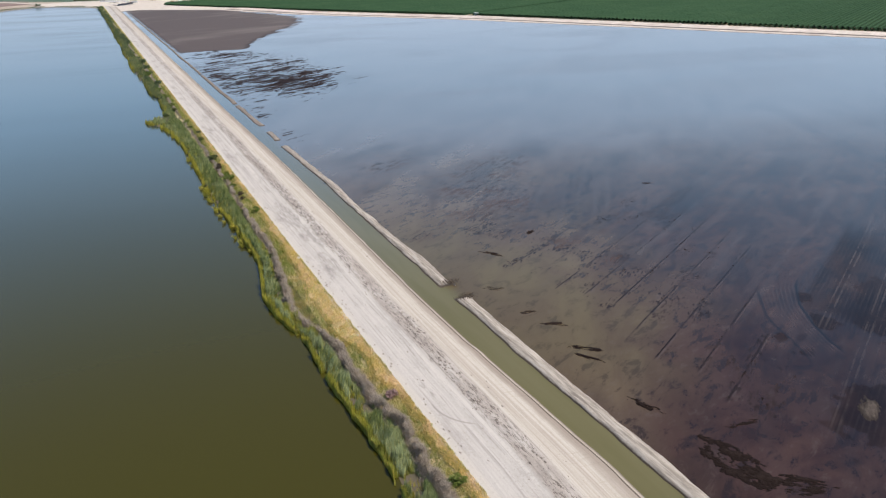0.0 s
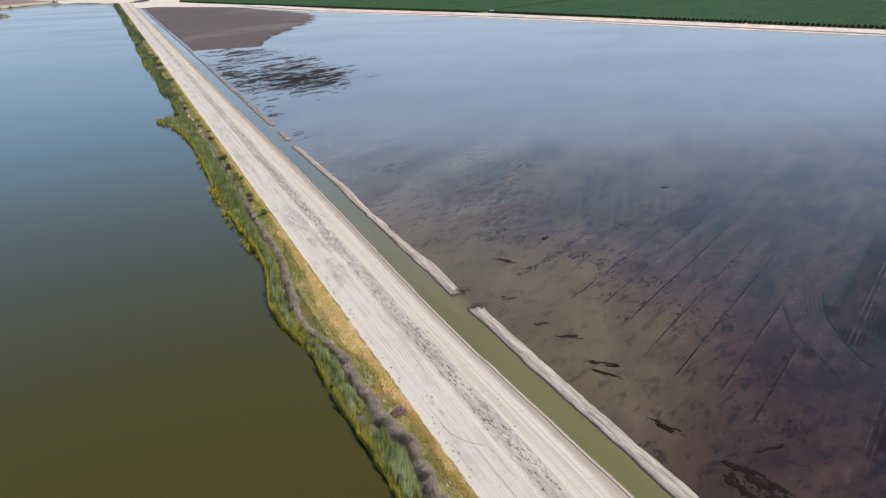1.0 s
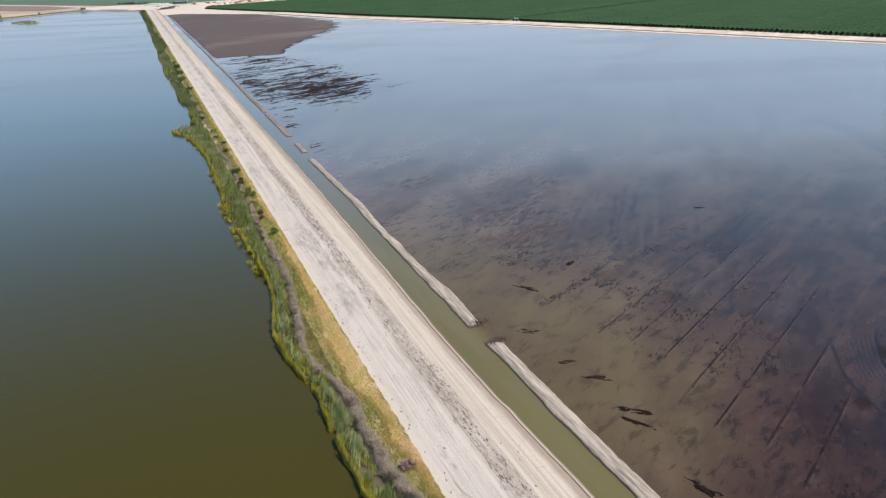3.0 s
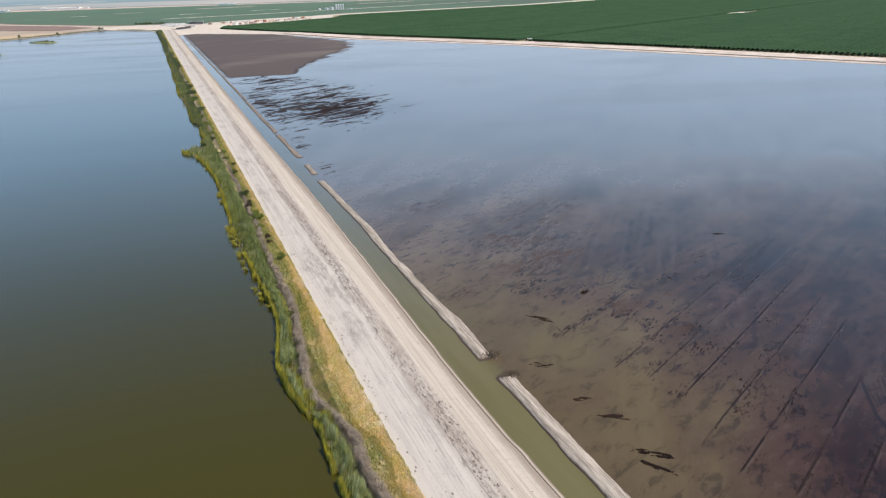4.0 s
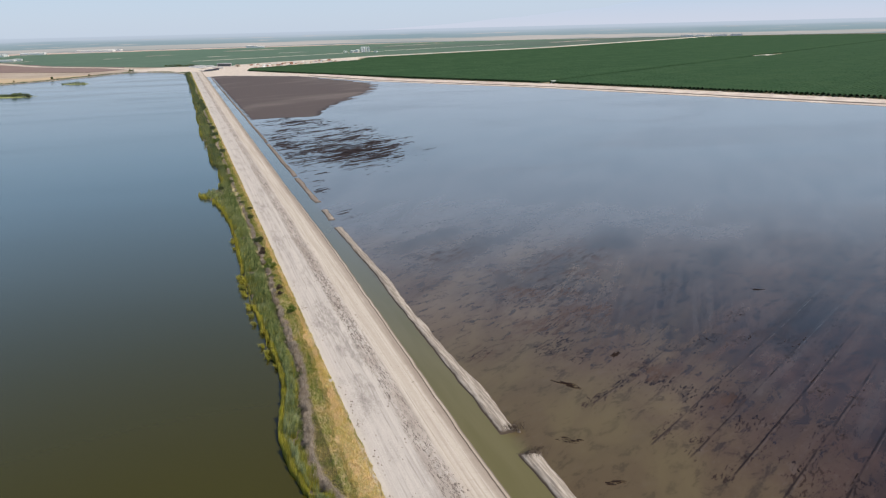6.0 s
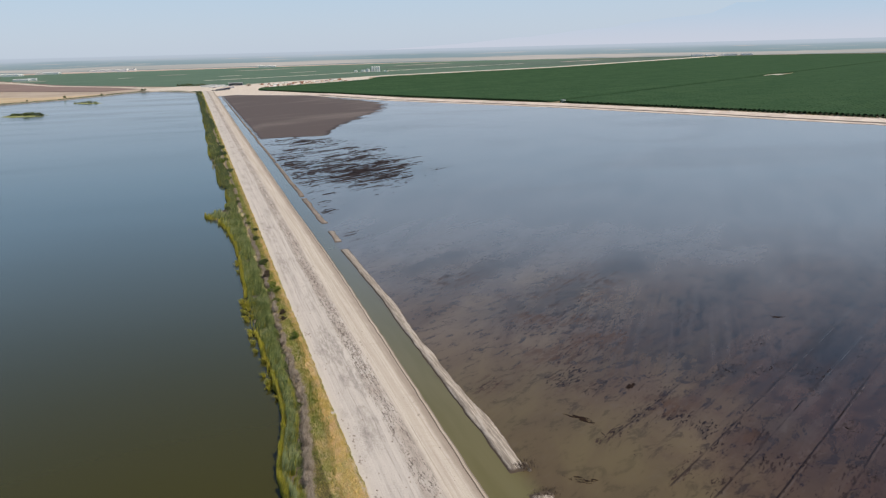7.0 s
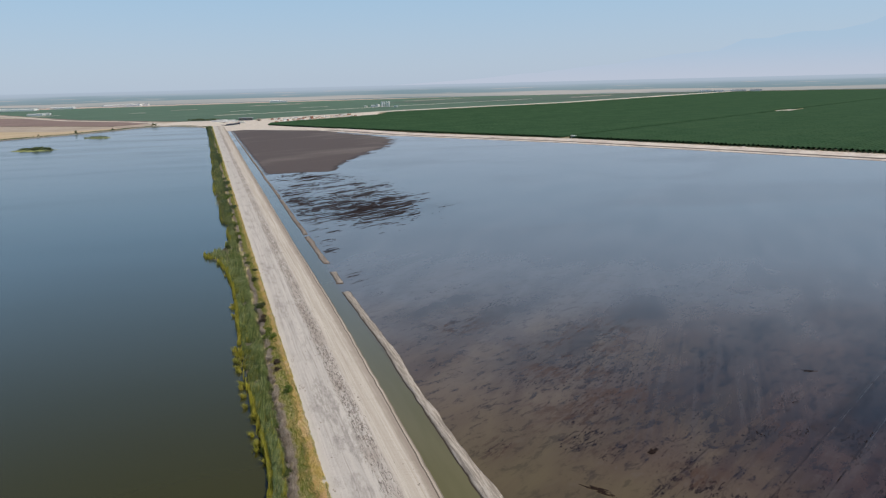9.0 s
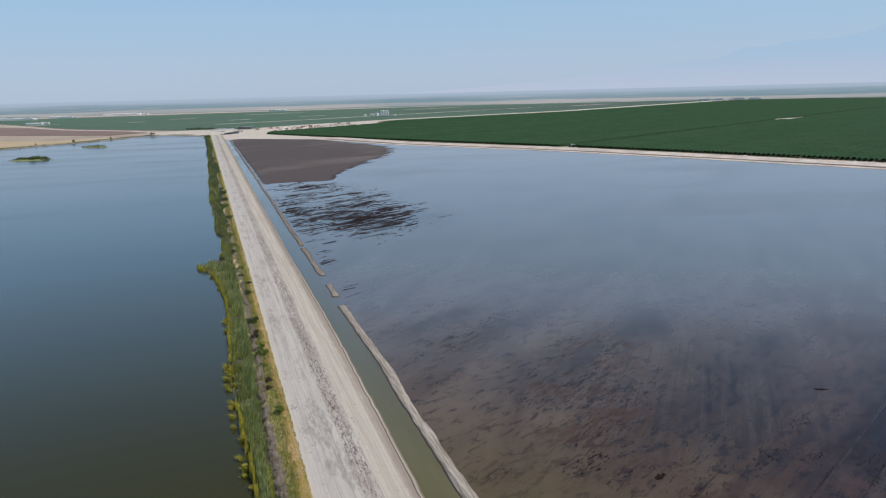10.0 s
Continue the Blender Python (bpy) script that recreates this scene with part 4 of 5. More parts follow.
def row_grid(x0, x1, y0, y1, du, dv):
    """A grid along and across the field's rows that covers a stretch of the plan."""
    c = np.array([(x0, y0), (x1, y0), (x0, y1), (x1, y1)])
    u, v = c @ U, c @ V
    uu, vv = np.meshgrid(np.arange(u.min(), u.max(), du), np.arange(v.min(), v.max(), dv), indexing="ij")
    return uu, vv, uu * U[0] + vv * V[0], uu * U[1] + vv * V[1]


def within(X, Y, Z, x0, x1, y0, y1):
    return np.where((X > x0) & (X < x1) & (Y > y0) & (Y < y1), Z, -1.0)


ridge = Mat("dark_ridge_mud", 0.7, 0.05)
ridge.colour(ridge.mix(ridge.step(ridge.noise(ridge.P, 0.2, 5), 0.35, 0.65), (0.012, 0.0085, 0.0095), (0.027, 0.0195, 0.019)))
RIDGE_MUD = ridge.m
MUD_BANK = [(33, 688), (62, 690), (98, 682), (122, 754), (158, 838), (190, 890), (213, 930), (238, 1010), (258, 1110), (240, 1190), (184, 1395), (60, 1510), (33, 1480)]
uu, vv, X, Y = row_grid(30, 275, 640, 1520, 7.0, 2.2)
d = inside(X, Y, MUD_BANK) + (vnoise(uu * 0.02, vv * 0.22, 51, 5, 0.6) - 0.5) * np.interp(X, (90, 140, 220), (5, 26, 60))
Z = within(X, Y, np.clip(d * 0.02, -0.4, np.interp(X, (33, 36), (0.08, 0.35))) + (vnoise(uu * 0.05, vv * 0.3, 52) - 0.5) * 0.025, 32.4, 280, 600, 1500)
tagged(new("mud_bank", facing_up(grid_mesh("mud_bank", X, Y, Z, MUDFLAT, -0.05))), "drained dark brown mud bank rising from the flood", "mud bank", kind="structure")

STRIPE_ZONE = [(34, 690), (80, 675), (125, 600), (132, 490), (112, 420), (88, 375), (58, 385), (33, 430)]
uu, vv, X, Y = row_grid(33, 190, 215, 720, 1.4, 0.27)
d = inside(X, Y, STRIPE_ZONE)
core = np.exp(-(((X - 84) / 30) ** 2 + ((Y - 452) / 58) ** 2)) + 0.5 * np.exp(-(((X - 105) / 30) ** 2 + ((Y - 560) / 60) ** 2)) + 0.75 * np.exp(-(((X - 41) / 10) ** 2 + ((Y - 500) / 90) ** 2)) + 0.6 * np.exp(-(((X - 75) / 40) ** 2 + ((Y - 655) / 30) ** 2))
n = vnoise(uu * 0.075, vv * 1.15, 53, 5, 0.78) - 0.5
strand = np.exp(-(((X - 38) / 16) ** 2 + ((Y - 330) / 130) ** 2))
Z = within(X, Y, n * 1.7 - 0.375 + 0.23 * core + 0.15 * strand + 0.42 * (vnoise(uu * 0.03, vv * 0.10, 56, 2) - 0.5) + np.clip(d * 0.008, -0.5 + 0.45 * strand, 0.14), 33.8, 240, 220, 760)
tagged(new("mud_ridges", facing_up(grid_mesh("mud_ridges", X, Y, np.minimum(Z, 0.25), RIDGE_MUD, -0.03))), "broken dark mud ridges showing through the flood", "mud", kind="stuff")

# clods and stubble that break the surface, where the drowned field is cloddy
for name, x0, x1, y0, y1, du, dv, fu, fv, seed in [("field_clods", 34, 135, -28, 118, 0.30, 0.2, 1.5, 2.1, 54), ("field_stubble", 34, 150, 118, 262, 0.45, 0.25, 0.9, 1.7, 57)]:
    uu, vv, X, Y = row_grid(x0, x1, y0, y1, du, dv)
    dense = bed(X, Y)[0]
    n = vnoise(uu * fu, vv * fv, seed, 4, 0.7) - 0.5
    Z = within(X, Y, n * 0.9 + 0.20 * dense - (0.375 if seed == 54 else 0.43) - 0.5 * (dense < 0.1), x0 + 0.5, x1, y0, y1)
    tagged(new(name, facing_up(grid_mesh(name, X, Y, np.minimum(Z, 0.22), CLODS, -0.02))), "dark wet clods and stubble breaking the flood's surface", "mud clods", kind="stuff")


def row_ridge(a, b, seed):
    """One narrow, broken furrow ridge that just shows above the water."""
    a, b = np.array(a, float), np.array(b, float)
    length = np.hypot(*(b - a))
    s = np.arange(0, length, 0.35)
    d = (b - a) / length
    across = np.array([-0.15, -0.07, 0.0, 0.07, 0.15])
    wander = (vnoise(s * 0.1, s * 0 + seed, 61) - 0.5) * 0.6
    X = a[0] + d[0] * s[:, None] - d[1] * (across[None, :] + wander[:, None])
    Y = a[1] + d[1] * s[:, None] + d[0] * (across[None, :] + wander[:, None])
    top = (vnoise(s * 0.3, s * 0 + seed * 3.7, 62, 4, 0.75) - 0.63) * 0.5
    Z = top[:, None] * (1 - (across[None, :] / 0.15) ** 2) - 0.015
    return X, Y, np.minimum(Z, 0.12)


strips = [row_ridge(a, b, k + 1) for k, (a, b) in enumerate([
    ((55.4, 64.3), (104, 91.5)), ((61.3, 58.2), (123, 92.5)), ((60.4, 47.5), (120, 81)), ((56.7, 34.8), (126, 73)), ((56.2, 25.9), (119, 60.5)), ((61.2, 18.2), (98.6, 38.3)), ((56.1, 5.5), (87.7, 23.3)),
    ((51.8, 108.7), (52.9, 83)), ((52.9, 83), (75, 95.4)), ((54.6, 44), (54.8, 28.5)), ((54.3, 78), (55.2, 64.5))])]
verts, quads, base = [], [], 0
for X, Y, Z in strips:
    top = np.maximum(np.maximum(Z[:-1, :-1], Z[1:, :-1]), np.maximum(Z[:-1, 1:], Z[1:, 1:]))
    quads.append(grid_faces(*X.shape, top > -0.015) + base)
    verts.append(np.stack([X.ravel(), Y.ravel(), Z.ravel()], -1))
    base += X.size
tagged(new("furrow_ridges", facing_up(mesh_of("furrow_ridges", np.concatenate(verts).tolist(), np.concatenate(quads).tolist(), CLODS))), "broken dark furrow ridges just above the flood water", "furrow ridges", kind="stuff")


def bar(name, cx, cy, a, b, turn, height, mat, label, seed):
    """A small uneven bar of mud or debris with a ragged outline."""
    g = np.linspace(-1.35, 1.35, 96)
    s, t = np.meshgrid(g, g, indexing="ij")
    n = vnoise(s * a * 0.8 + seed, t * b * (0.8 if a * b > 30 else 2.6), seed, 5, 0.8) - 0.5
    n2 = vnoise(s * 1.3 + seed, t * 1.3, seed + 5, 3) - 0.5
    Z = height * np.clip(0.35 - (s * s + t * t) + n * (0.5 if mat is SILT_BAR else 2.2 if a * b > 12 else 0.5 if height > 2.2 else 1.2 if height > 1 else 3.4) + n2 * (0.9 if mat is SILT_BAR or height > 2.2 else 2.2), -0.5, 0.4) + (vnoise(s * 9, t * 9, seed + 1) - 0.5) * height * 0.3
    c, q = math.cos(radians(turn)), math.sin(radians(turn))
    X, Y = cx + (s * a) * c - (t * b) * q, cy + (s * a) * q + (t * b) * c
    return tagged(new(name, facing_up(grid_mesh(name, X, Y, Z, mat, -0.04))), label, "mud bar", "mud bars")


BROWN_MUD = soil_material("brown_silty_mud", (0.024, 0.0155, 0.012), (0.052, 0.034, 0.024), (0.022, 0.0145, 0.0115), 0.9, 0.03)
STALKS = plain("grey_brown_stalks", (0.10, 0.078, 0.06), (0.24, 0.195, 0.16), 1.2)
BARS = [(75.6, -9.6, 7.2, 3.4, 35, 0.7, SILT_BAR, "small tan silt bar with a ragged edge in the flood"),
        (40.2, 10.6, 4.8, 1.1, -66, 0.3, CLODS, "narrow dark mud streak above the flood water"),
        (41.5, 30.4, 3.2, 1.0, -60, 0.3, CLODS, "narrow dark mud streak above the flood water"),
        (43.2, 34, 3.8, 1.0, -40, 0.25, CLODS, "narrow dark mud streak above the flood water"),
        (43.5, 47, 3.4, 1.1, -30, 0.22, BROWN_MUD, "dark mud streak above the flood water"),
        (40.2, 71, 3.8, 1.1, -38, 0.25, BROWN_MUD, "dark mud streak beside the breach in the berm"),
        (41.3, 55, 2.2, 0.9, -20, 0.2, BROWN_MUD, "small dark mud streak above the flood water"),
        (52.6, -1.9, 4.4, 0.8, -8, 0.25, CLODS, "narrow dark mud streak above the flood water"),
        (42.6, -9.0, 9.5, 4.2, -72, 0.35, CLODS, "broad dark stubble patch above the flood water"),
        (47.6, -19, 6.5, 3.4, -40, 0.35, CLODS, "broad dark stubble patch above the flood water"),
        (71, 102, 2.2, 1.1, 40, 0.35, CLODS, "small dark clump of debris in the flood"),
        (137, 126, 2.6, 0.7, -25, 0.3, CLODS, "small dark log-like mud streak in the flood"),
        (52, 92, 4.0, 1.1, -50, 0.25, BROWN_MUD, "dark mud streak above the flood water"),
        (31.6, 78.8, 2.2, 1.4, -30, 2.0, STALKS, "heap of broken stalks on the end of the berm"),
        (31.2, 68.6, 2.4, 1.4, -20, 2.0, STALKS, "heap of broken stalks on the end of the berm")]
for k, (cx, cy, a, b, turn, h, mat, lab) in enumerate(BARS):
    bar("mud_bar", cx, cy, a, b, turn, h, mat, lab, 80 + k)


# ---- growth along the lake side of the levee ----
def zone_leaves(name, green, grey, dry, far_green=None, share=0.3):
    """Reed blades in patches of two greens, each blade its own shade; darker stands far along the shore."""
    k = Mat(name, 0.6, 0.2)
    y = k.axes()[1]
    n = k.noise(k.P, 0.16, 4, 0.6)
    fine = k.noise(k.P, 0.8, 3, 0.6)
    c = k.mix(k.step(k.math("SUBTRACT", k.math("ADD", n, k.math("MULTIPLY", fine, 0.5)), k.step(y, 95.0, 140.0, 0.0, 0.13)), 0.60, 0.90), green, grey)
    if far_green:
        c = k.mix(k.math("MULTIPLY", k.step(y, 340.0, 440.0), k.step(k.noise(k.P, 0.03, 3), 0.36, 0.50, 0.25, 0.95)), c, far_green)
    c = k.mix(k.math("MULTIPLY", k.step(k.island(), 0.70, 0.95), 0.8), c, dry)
    return k.translucent(k.mix(k.math("MULTIPLY", k.step(k.island(), 0.42, 0.12), 0.6), c, tuple(0.35 * q for q in green)), share)


REED_EDGE = zone_leaves("yellow_green_reeds", (0.44, 0.40, 0.045), (0.24, 0.27, 0.05), (0.58, 0.46, 0.13), (0.12, 0.15, 0.04))
REED = zone_leaves("green_cattails", (0.135, 0.185, 0.055), (0.42, 0.47, 0.25), (0.56, 0.53, 0.21), (0.105, 0.135, 0.055))
BRUSH = leafy("grey_dead_brush", (0.46, 0.385, 0.31), (0.62, 0.54, 0.45), (0.22, 0.18, 0.14), 0.5)
GRASS = zone_leaves("bank_grass", (0.29, 0.36, 0.075), (0.64, 0.54, 0.20), (0.76, 0.60, 0.28), None, 0.45)
STRAW = leafy("dry_straw_grass", (0.78, 0.62, 0.24), (0.90, 0.70, 0.47), (0.66, 0.57, 0.22), 0.3)


def strewn(n, y0, y1, lo, hi, power=1.0, seed=0):
    r = np.random.default_rng(seed)
    y = y0 + (y1 - y0) * r.random(n)
    a, b = lo(y), hi(y)
    return a + (b - a) * r.random(n) ** power, y, r


BANDS = [(-118, -60, 0.5), (-60, 130, 1.0), (130, 300, 0.62), (300, 520, 0.34), (520, 1000, 0.15), (1000, 1680, 0.06)]



def brush_line(y):
    """Where the strip of dead brush runs along the bank."""
    return np.interp(y, BRUSH_Y, BRUSH_X) + (vnoise(y * 0.12, y * 0, 91, 3) - 0.5) * 1.6


BRUSH_Y = (-60, 5, 12, 19, 25, 30, 35, 43, 49, 60, 67, 75, 81, 92, 104, 119, 150, 200, 260)
BRUSH_X = (-4.6, -4.4, -5.2, -4.3, -3.3, -4.3, -5.2, -5.3, -5.5, -5.3, -7.0, -8.8, -9.4, -8.3, -6.8, -5.4, -4.9, -4.2, -3.6)
BRUSH_HALF = ((0, 30, 60, 75, 100, 130, 170, 300), (0.9, 1.0, 0.95, 0.95, 0.95, 0.85, 0.65, 0.4))
INNER = lambda y: brush_line(y) - 0.5 * np.interp(y, *BRUSH_HALF)

for name, mat, per_m, lo, hi, tall, wide, lab, cat in [
        ("cattails", REED, 380, lambda y: shore(y) + 0.3, INNER, 3.0, 0.065, "dense green cattail bed bent by the wind at the lake's edge", "cattails"),
        ("reed_fringe", REED_EDGE, 230, lambda y: shore(y) - 0.2 - 0.9 * vnoise(y * 0.35, y * 0, 92, 3), lambda y: shore(y) + 3.0, 2.1, 0.065, "yellow-green reeds along the lake's waterline", "reeds")]:
    xs, ys, hs, ws = [], [], [], []
    for k, (y0, y1, dens) in enumerate(BANDS):
        x, y, r = strewn(int(per_m * dens * (y1 - y0)), y0, y1, lo, hi, 1.0 if name == "cattails" else 1.7, 100 + k)
        clump = 0.5 * vnoise(x * 0.8, y * 0.8, 93, 2) + 0.5 * vnoise(x * 0.35, y * 0.30, 99, 2)
        clump = clump + np.clip((y - 330) / 60, 0, 1) * 0.5 * (vnoise(x * 0.07, y * 0.05, 88, 2) - 0.53)
        keep = clump > (0.43 if name == "cattails" else 0.36 + 0.14 * np.clip((y - 115) / 25, 0, 1))
        keep &= ~((y > 348.5) & (y < 361) & (x < -4.5) & (vnoise(x * 0.3, y * 0.3, 90) < 0.62))
        x, y, clump = x[keep], y[keep], clump[keep]
        beside = np.interp(INNER(y) - x, [0.0, 1.4, 2.6], [0.2, 0.45, 1.0]) if name == "cattails" else 1.0
        h = beside * tall * np.clip(0.15 + 2.6 * (clump - 0.30), 0.25, 1.5) * (0.75 + 0.5 * r.random(len(x)))
        xs.append(x), ys.append(y), hs.append(h), ws.append(np.full(len(x), wide / dens**0.55))
    x, y, h, w = map(np.concatenate, (xs, ys, hs, ws))
    away = np.radians(55) + (vnoise(x * 0.2, y * 0.2, 94) - 0.5) * 1.8
    lean = 0.12 + 0.50 * vnoise(x * 0.4, y * 0.4, 95)
    tagged(new(name, blades(name, x, y, np.full(len(x), 0.0), h, w, lean, away, mat)), lab, cat, kind="stuff")


# tufts that lean out over the lake
tr = np.random.default_rng(41)
ty = np.r_[tr.uniform(122, 205, 30), tr.uniform(205, 340, 12)]
tx = shore(ty) - tr.uniform(-0.4, 1.9, len(ty))
n = 60
x, y = np.repeat(tx, n) + tr.normal(size=len(tx) * n) * 0.35, np.repeat(ty, n) + tr.normal(size=len(tx) * n) * 0.3
away = np.radians(190) + tr.normal(size=len(x)) * 0.55
tagged(new("reed_tufts", blades("reed_tufts", x, y, np.full(len(x), -0.05), 0.9 + 0.9 * tr.random(len(x)), np.full(len(x), 0.10), 0.4 + 0.5 * tr.random(len(x)), away, REED_EDGE)),
       "yellow reed tufts leaning out over the lake", "reeds", kind="stuff")


def bank_z(x):
    return np.interp(x, [-9, -6, -5.6, -4.0, -0.8, 0.3], [0.1, 0.2, 0.28, 0.7, 1.65, 1.8]) - 0.05


def bank_strip(name, mat, per_m, lo, hi, tall, wide, dense, lab, cat):
    """Grass of one kind between two lines on the bank, with bare gaps."""
    xs, ys, ws = [], [], []
    for k, (y0, y1, dens) in enumerate(BANDS):
        x, y, r = strewn(int(per_m * dens * (y1 - y0)), y0, y1, lo, hi, 1.0, 200 + k)
        keep = (vnoise(x * 0.7, y * 0.35, 98 + len(name), 3) > dense) & (hi(y) - lo(y) > 0.2)
        xs.append(x[keep]), ys.append(y[keep]), ws.append(np.full(keep.sum(), wide / dens**0.55))
    x, y, w = map(np.concatenate, (xs, ys, ws))
    r = np.random.default_rng(len(x))
    h = tall * (0.5 + r.random(len(x)))
    tagged(new(name, blades(name, x, y, bank_z(x), h, w, 0.3 + 0.6 * r.random(len(x)), np.radians(215) + r.normal(size=len(x)) * 0.8, mat)), lab, cat, kind="stuff")


edge_of_road = lambda y: 0.15 + 0.55 * vnoise(y * 0.4, y * 0, 97)
behind_brush = lambda y: np.maximum(brush_line(y) + 0.4 * np.interp(y, *BRUSH_HALF), -8.5)
straw_from = lambda y: np.interp(y, (0, 25, 50, 75, 100, 130, 300, 400), (-2.1, -1.3, -2.9, -5.2, -3.6, -1.9, -1.6, -1.2)) + (vnoise(y * 0.16, y * 0, 96, 4, 0.7) - 0.5) * 3.0
bank_strip("bank_grass", GRASS, 200, behind_brush, lambda y: straw_from(y) + 1.0, 0.50, 0.08, 0.15, "green and yellow grass on the levee's bank", "grass")
bank_strip("straw_grass", STRAW, 240, straw_from, edge_of_road, 0.42, 0.08, 0.20, "dry straw-coloured grass beside the dirt road", "grass")
bank_strip("road_edge_grass", GRASS, 26, lambda y: edge_of_road(y) - 0.45, lambda y: edge_of_road(y) + 0.1, 0.45, 0.08, 0.42, "green weeds along the edge of the dirt road", "weeds")

# the brush: a long mound of fine dead twigs, lumpy and knotted
r = np.random.default_rng(61)
xs, ys, zs, hs, ws = [], [], [], [], []
for y0, y1, dens in BANDS:
    y = r.uniform(y0, y1, int(620 * dens * (y1 - y0)))
    lump = np.clip(0.1 + 1.8 * vnoise(y * 0.4, y * 0, 89, 4, 0.75), 0.3, 1.7)
    half = np.interp(y, *BRUSH_HALF) * lump
    d = np.clip(r.normal(size=len(y)) * 0.55, -1.5, 1.5)
    x = brush_line(y) + d * half
    top = np.maximum(0, 1 - d * d) * np.interp(y, [100, 150, 260], [1.6, 1.0, 0.4]) * (0.15 + 1.6 * vnoise(x * 0.9, y * 0.6, 87, 3))
    keep = vnoise(x * 1.1, y * 0.7, 86, 3) > 0.37 + 0.12 * np.clip((y - 100) / 50, 0, 1)
    xs.append(x[keep]), ys.append(y[keep]), zs.append((top * (0.25 + 0.75 * r.random(len(y))))[keep]), ws.append(np.full(keep.sum(), 0.05 / dens**0.5))
x, y, z, w = map(np.concatenate, (xs, ys, zs, ws))
h = 0.45 + 0.65 * r.random(len(x))
tagged(new("dead_brush", blades("dead_brush", x, y, bank_z(x) + z, h, w, 0.65 + 0.5 * r.random(len(x)), r.random(len(x)) * 6.28, BRUSH)), "tangled strip of grey dead brush on the bank", "brush", kind="stuff")


# ---- shrubs and trees ----
BARK = plain("grey_brown_bark", (0.10, 0.08, 0.06), (0.16, 0.13, 0.10), 3.0)
DARK_LEAF = leafy("dark_green_leaves", (0.085, 0.11, 0.034), (0.115, 0.14, 0.045), (0.05, 0.07, 0.024))
BRIGHT_LEAF = leafy("bright_green_leaves", (0.17, 0.23, 0.040), (0.22, 0.26, 0.055), (0.10, 0.15, 0.035))
PINK_LEAF = leafy("dry_pinkish_twigs", (0.36, 0.235, 0.225), (0.45, 0.31, 0.29), (0.20, 0.13, 0.12))
ISLAND_LEAF = leafy("grey_green_leaves", (0.13, 0.18, 0.085), (0.17, 0.21, 0.10), (0.08, 0.11, 0.05))
BROWN_LEAF = leafy("dark_brown_twigs", (0.10, 0.072, 0.048), (0.14, 0.10, 0.07), (0.06, 0.045, 0.03))
ORCHARD_LEAF = leafy("orchard_leaves", (0.034, 0.066, 0.024), (0.046, 0.080, 0.030), (0.024, 0.046, 0.018))


def shrub(leaf, seed, n=420):
    """A metre-wide bush of many small leaves on a few stems, to be scaled."""
    ob = new("shrub")
    bm = bmesh.new()
    r = random.Random(seed)
    for _ in range(5):
        a = r.random() * 6.28
        tube(bm, (0, 0, -0.1), (0.5 * math.cos(a), 0.5 * math.sin(a), 0.6 + 0.3 * r.random()), 0.05, 0.015, 5)
    part("stem", bm, BARK, ob)
    sub("crown", leaf_cloud("crown", n, (0, 0, 0.62), (0.95, 0.95, 0.62), 0.15, leaf, seed), ob)
    return ob


def tree(leaf, seed, n=700, trunk=0.9):
    """A small tree, crown two metres in radius: tapered trunk, limbs and a clumped crown."""
    ob = new("tree")
    bm = bmesh.new()
    r = random.Random(seed)
    tube(bm, (0, 0, -0.2), (0.1, 0.05, trunk), 0.17, 0.12, 8)
    for k in range(5):
        a = k * 1.257 + r.random()
        tube(bm, (0.1, 0.05, trunk - 0.1), (1.1 * math.cos(a), 1.1 * math.sin(a), trunk + 1.3 + 0.6 * r.random()), 0.09, 0.03, 6)
    part("trunk", bm, BARK, ob)
    sub("crown", leaf_cloud("crown", n, (0, 0, trunk + 1.55), (2.0, 2.0, 1.6), 0.34, leaf, seed), ob)
    return ob


def planted(base, places, label, category, group):
    """Copies of one plant at (x, y, z, scale, turn); the first stands in for the pattern itself."""
    for k, (x, y, z, s, turn) in enumerate(places):
        ob = base if k == 0 else copy_thing(base, pose(x, y, z, 0, 0, turn))
        ob.matrix_basis = pose(x, y, z, 0, 0, turn) @ Matrix.Diagonal((s, s, s * 0.9, 1))
        tagged(ob, label, category, group)


def at_bank(x, y, s, turn):
    return (x, y, float(bank_z(np.array(x))), s * 1.2, turn)


planted(shrub(PINK_LEAF, 3, 500), [at_bank(-2.4, 34.2, 1.1, 10)], "pinkish dry tumbleweed bush on the grassy bank", "bush", "bank bushes")
planted(shrub(BRIGHT_LEAF, 4), [at_bank(-2.1, 5.8, 1.3, 0), at_bank(-3.0, 206, 1.9, 40), at_bank(-2.6, 213, 1.2, 80), at_bank(-1.8, 160.6, 1.4, 120), at_bank(-3.4, 196, 1.1, 30), at_bank(-5.2, 420, 2.4, 10), at_bank(-6, 455, 2.2, 50),
                                at_bank(-3.4, 330, 1.5, 70), at_bank(-4.2, 388, 1.8, 90), at_bank(-5.5, 540, 2.3, 20)], "bright green leafy bush on the grassy bank", "bush", "bank bushes")
planted(shrub(DARK_LEAF, 5), [at_bank(-2.3, 282.5, 1.6, 0), at_bank(-3.3, 242, 1.9, 15), at_bank(-2.0, 244, 1.4, 45), at_bank(-1.3, 298.7, 1.3, 75), at_bank(-10.5, 359, 1.7, 20), at_bank(-3.6, 316, 1.4, 95), at_bank(-4.4, 372, 1.8, 33)],
        "dark green rounded bush on the grassy bank", "bush", "bank bushes")
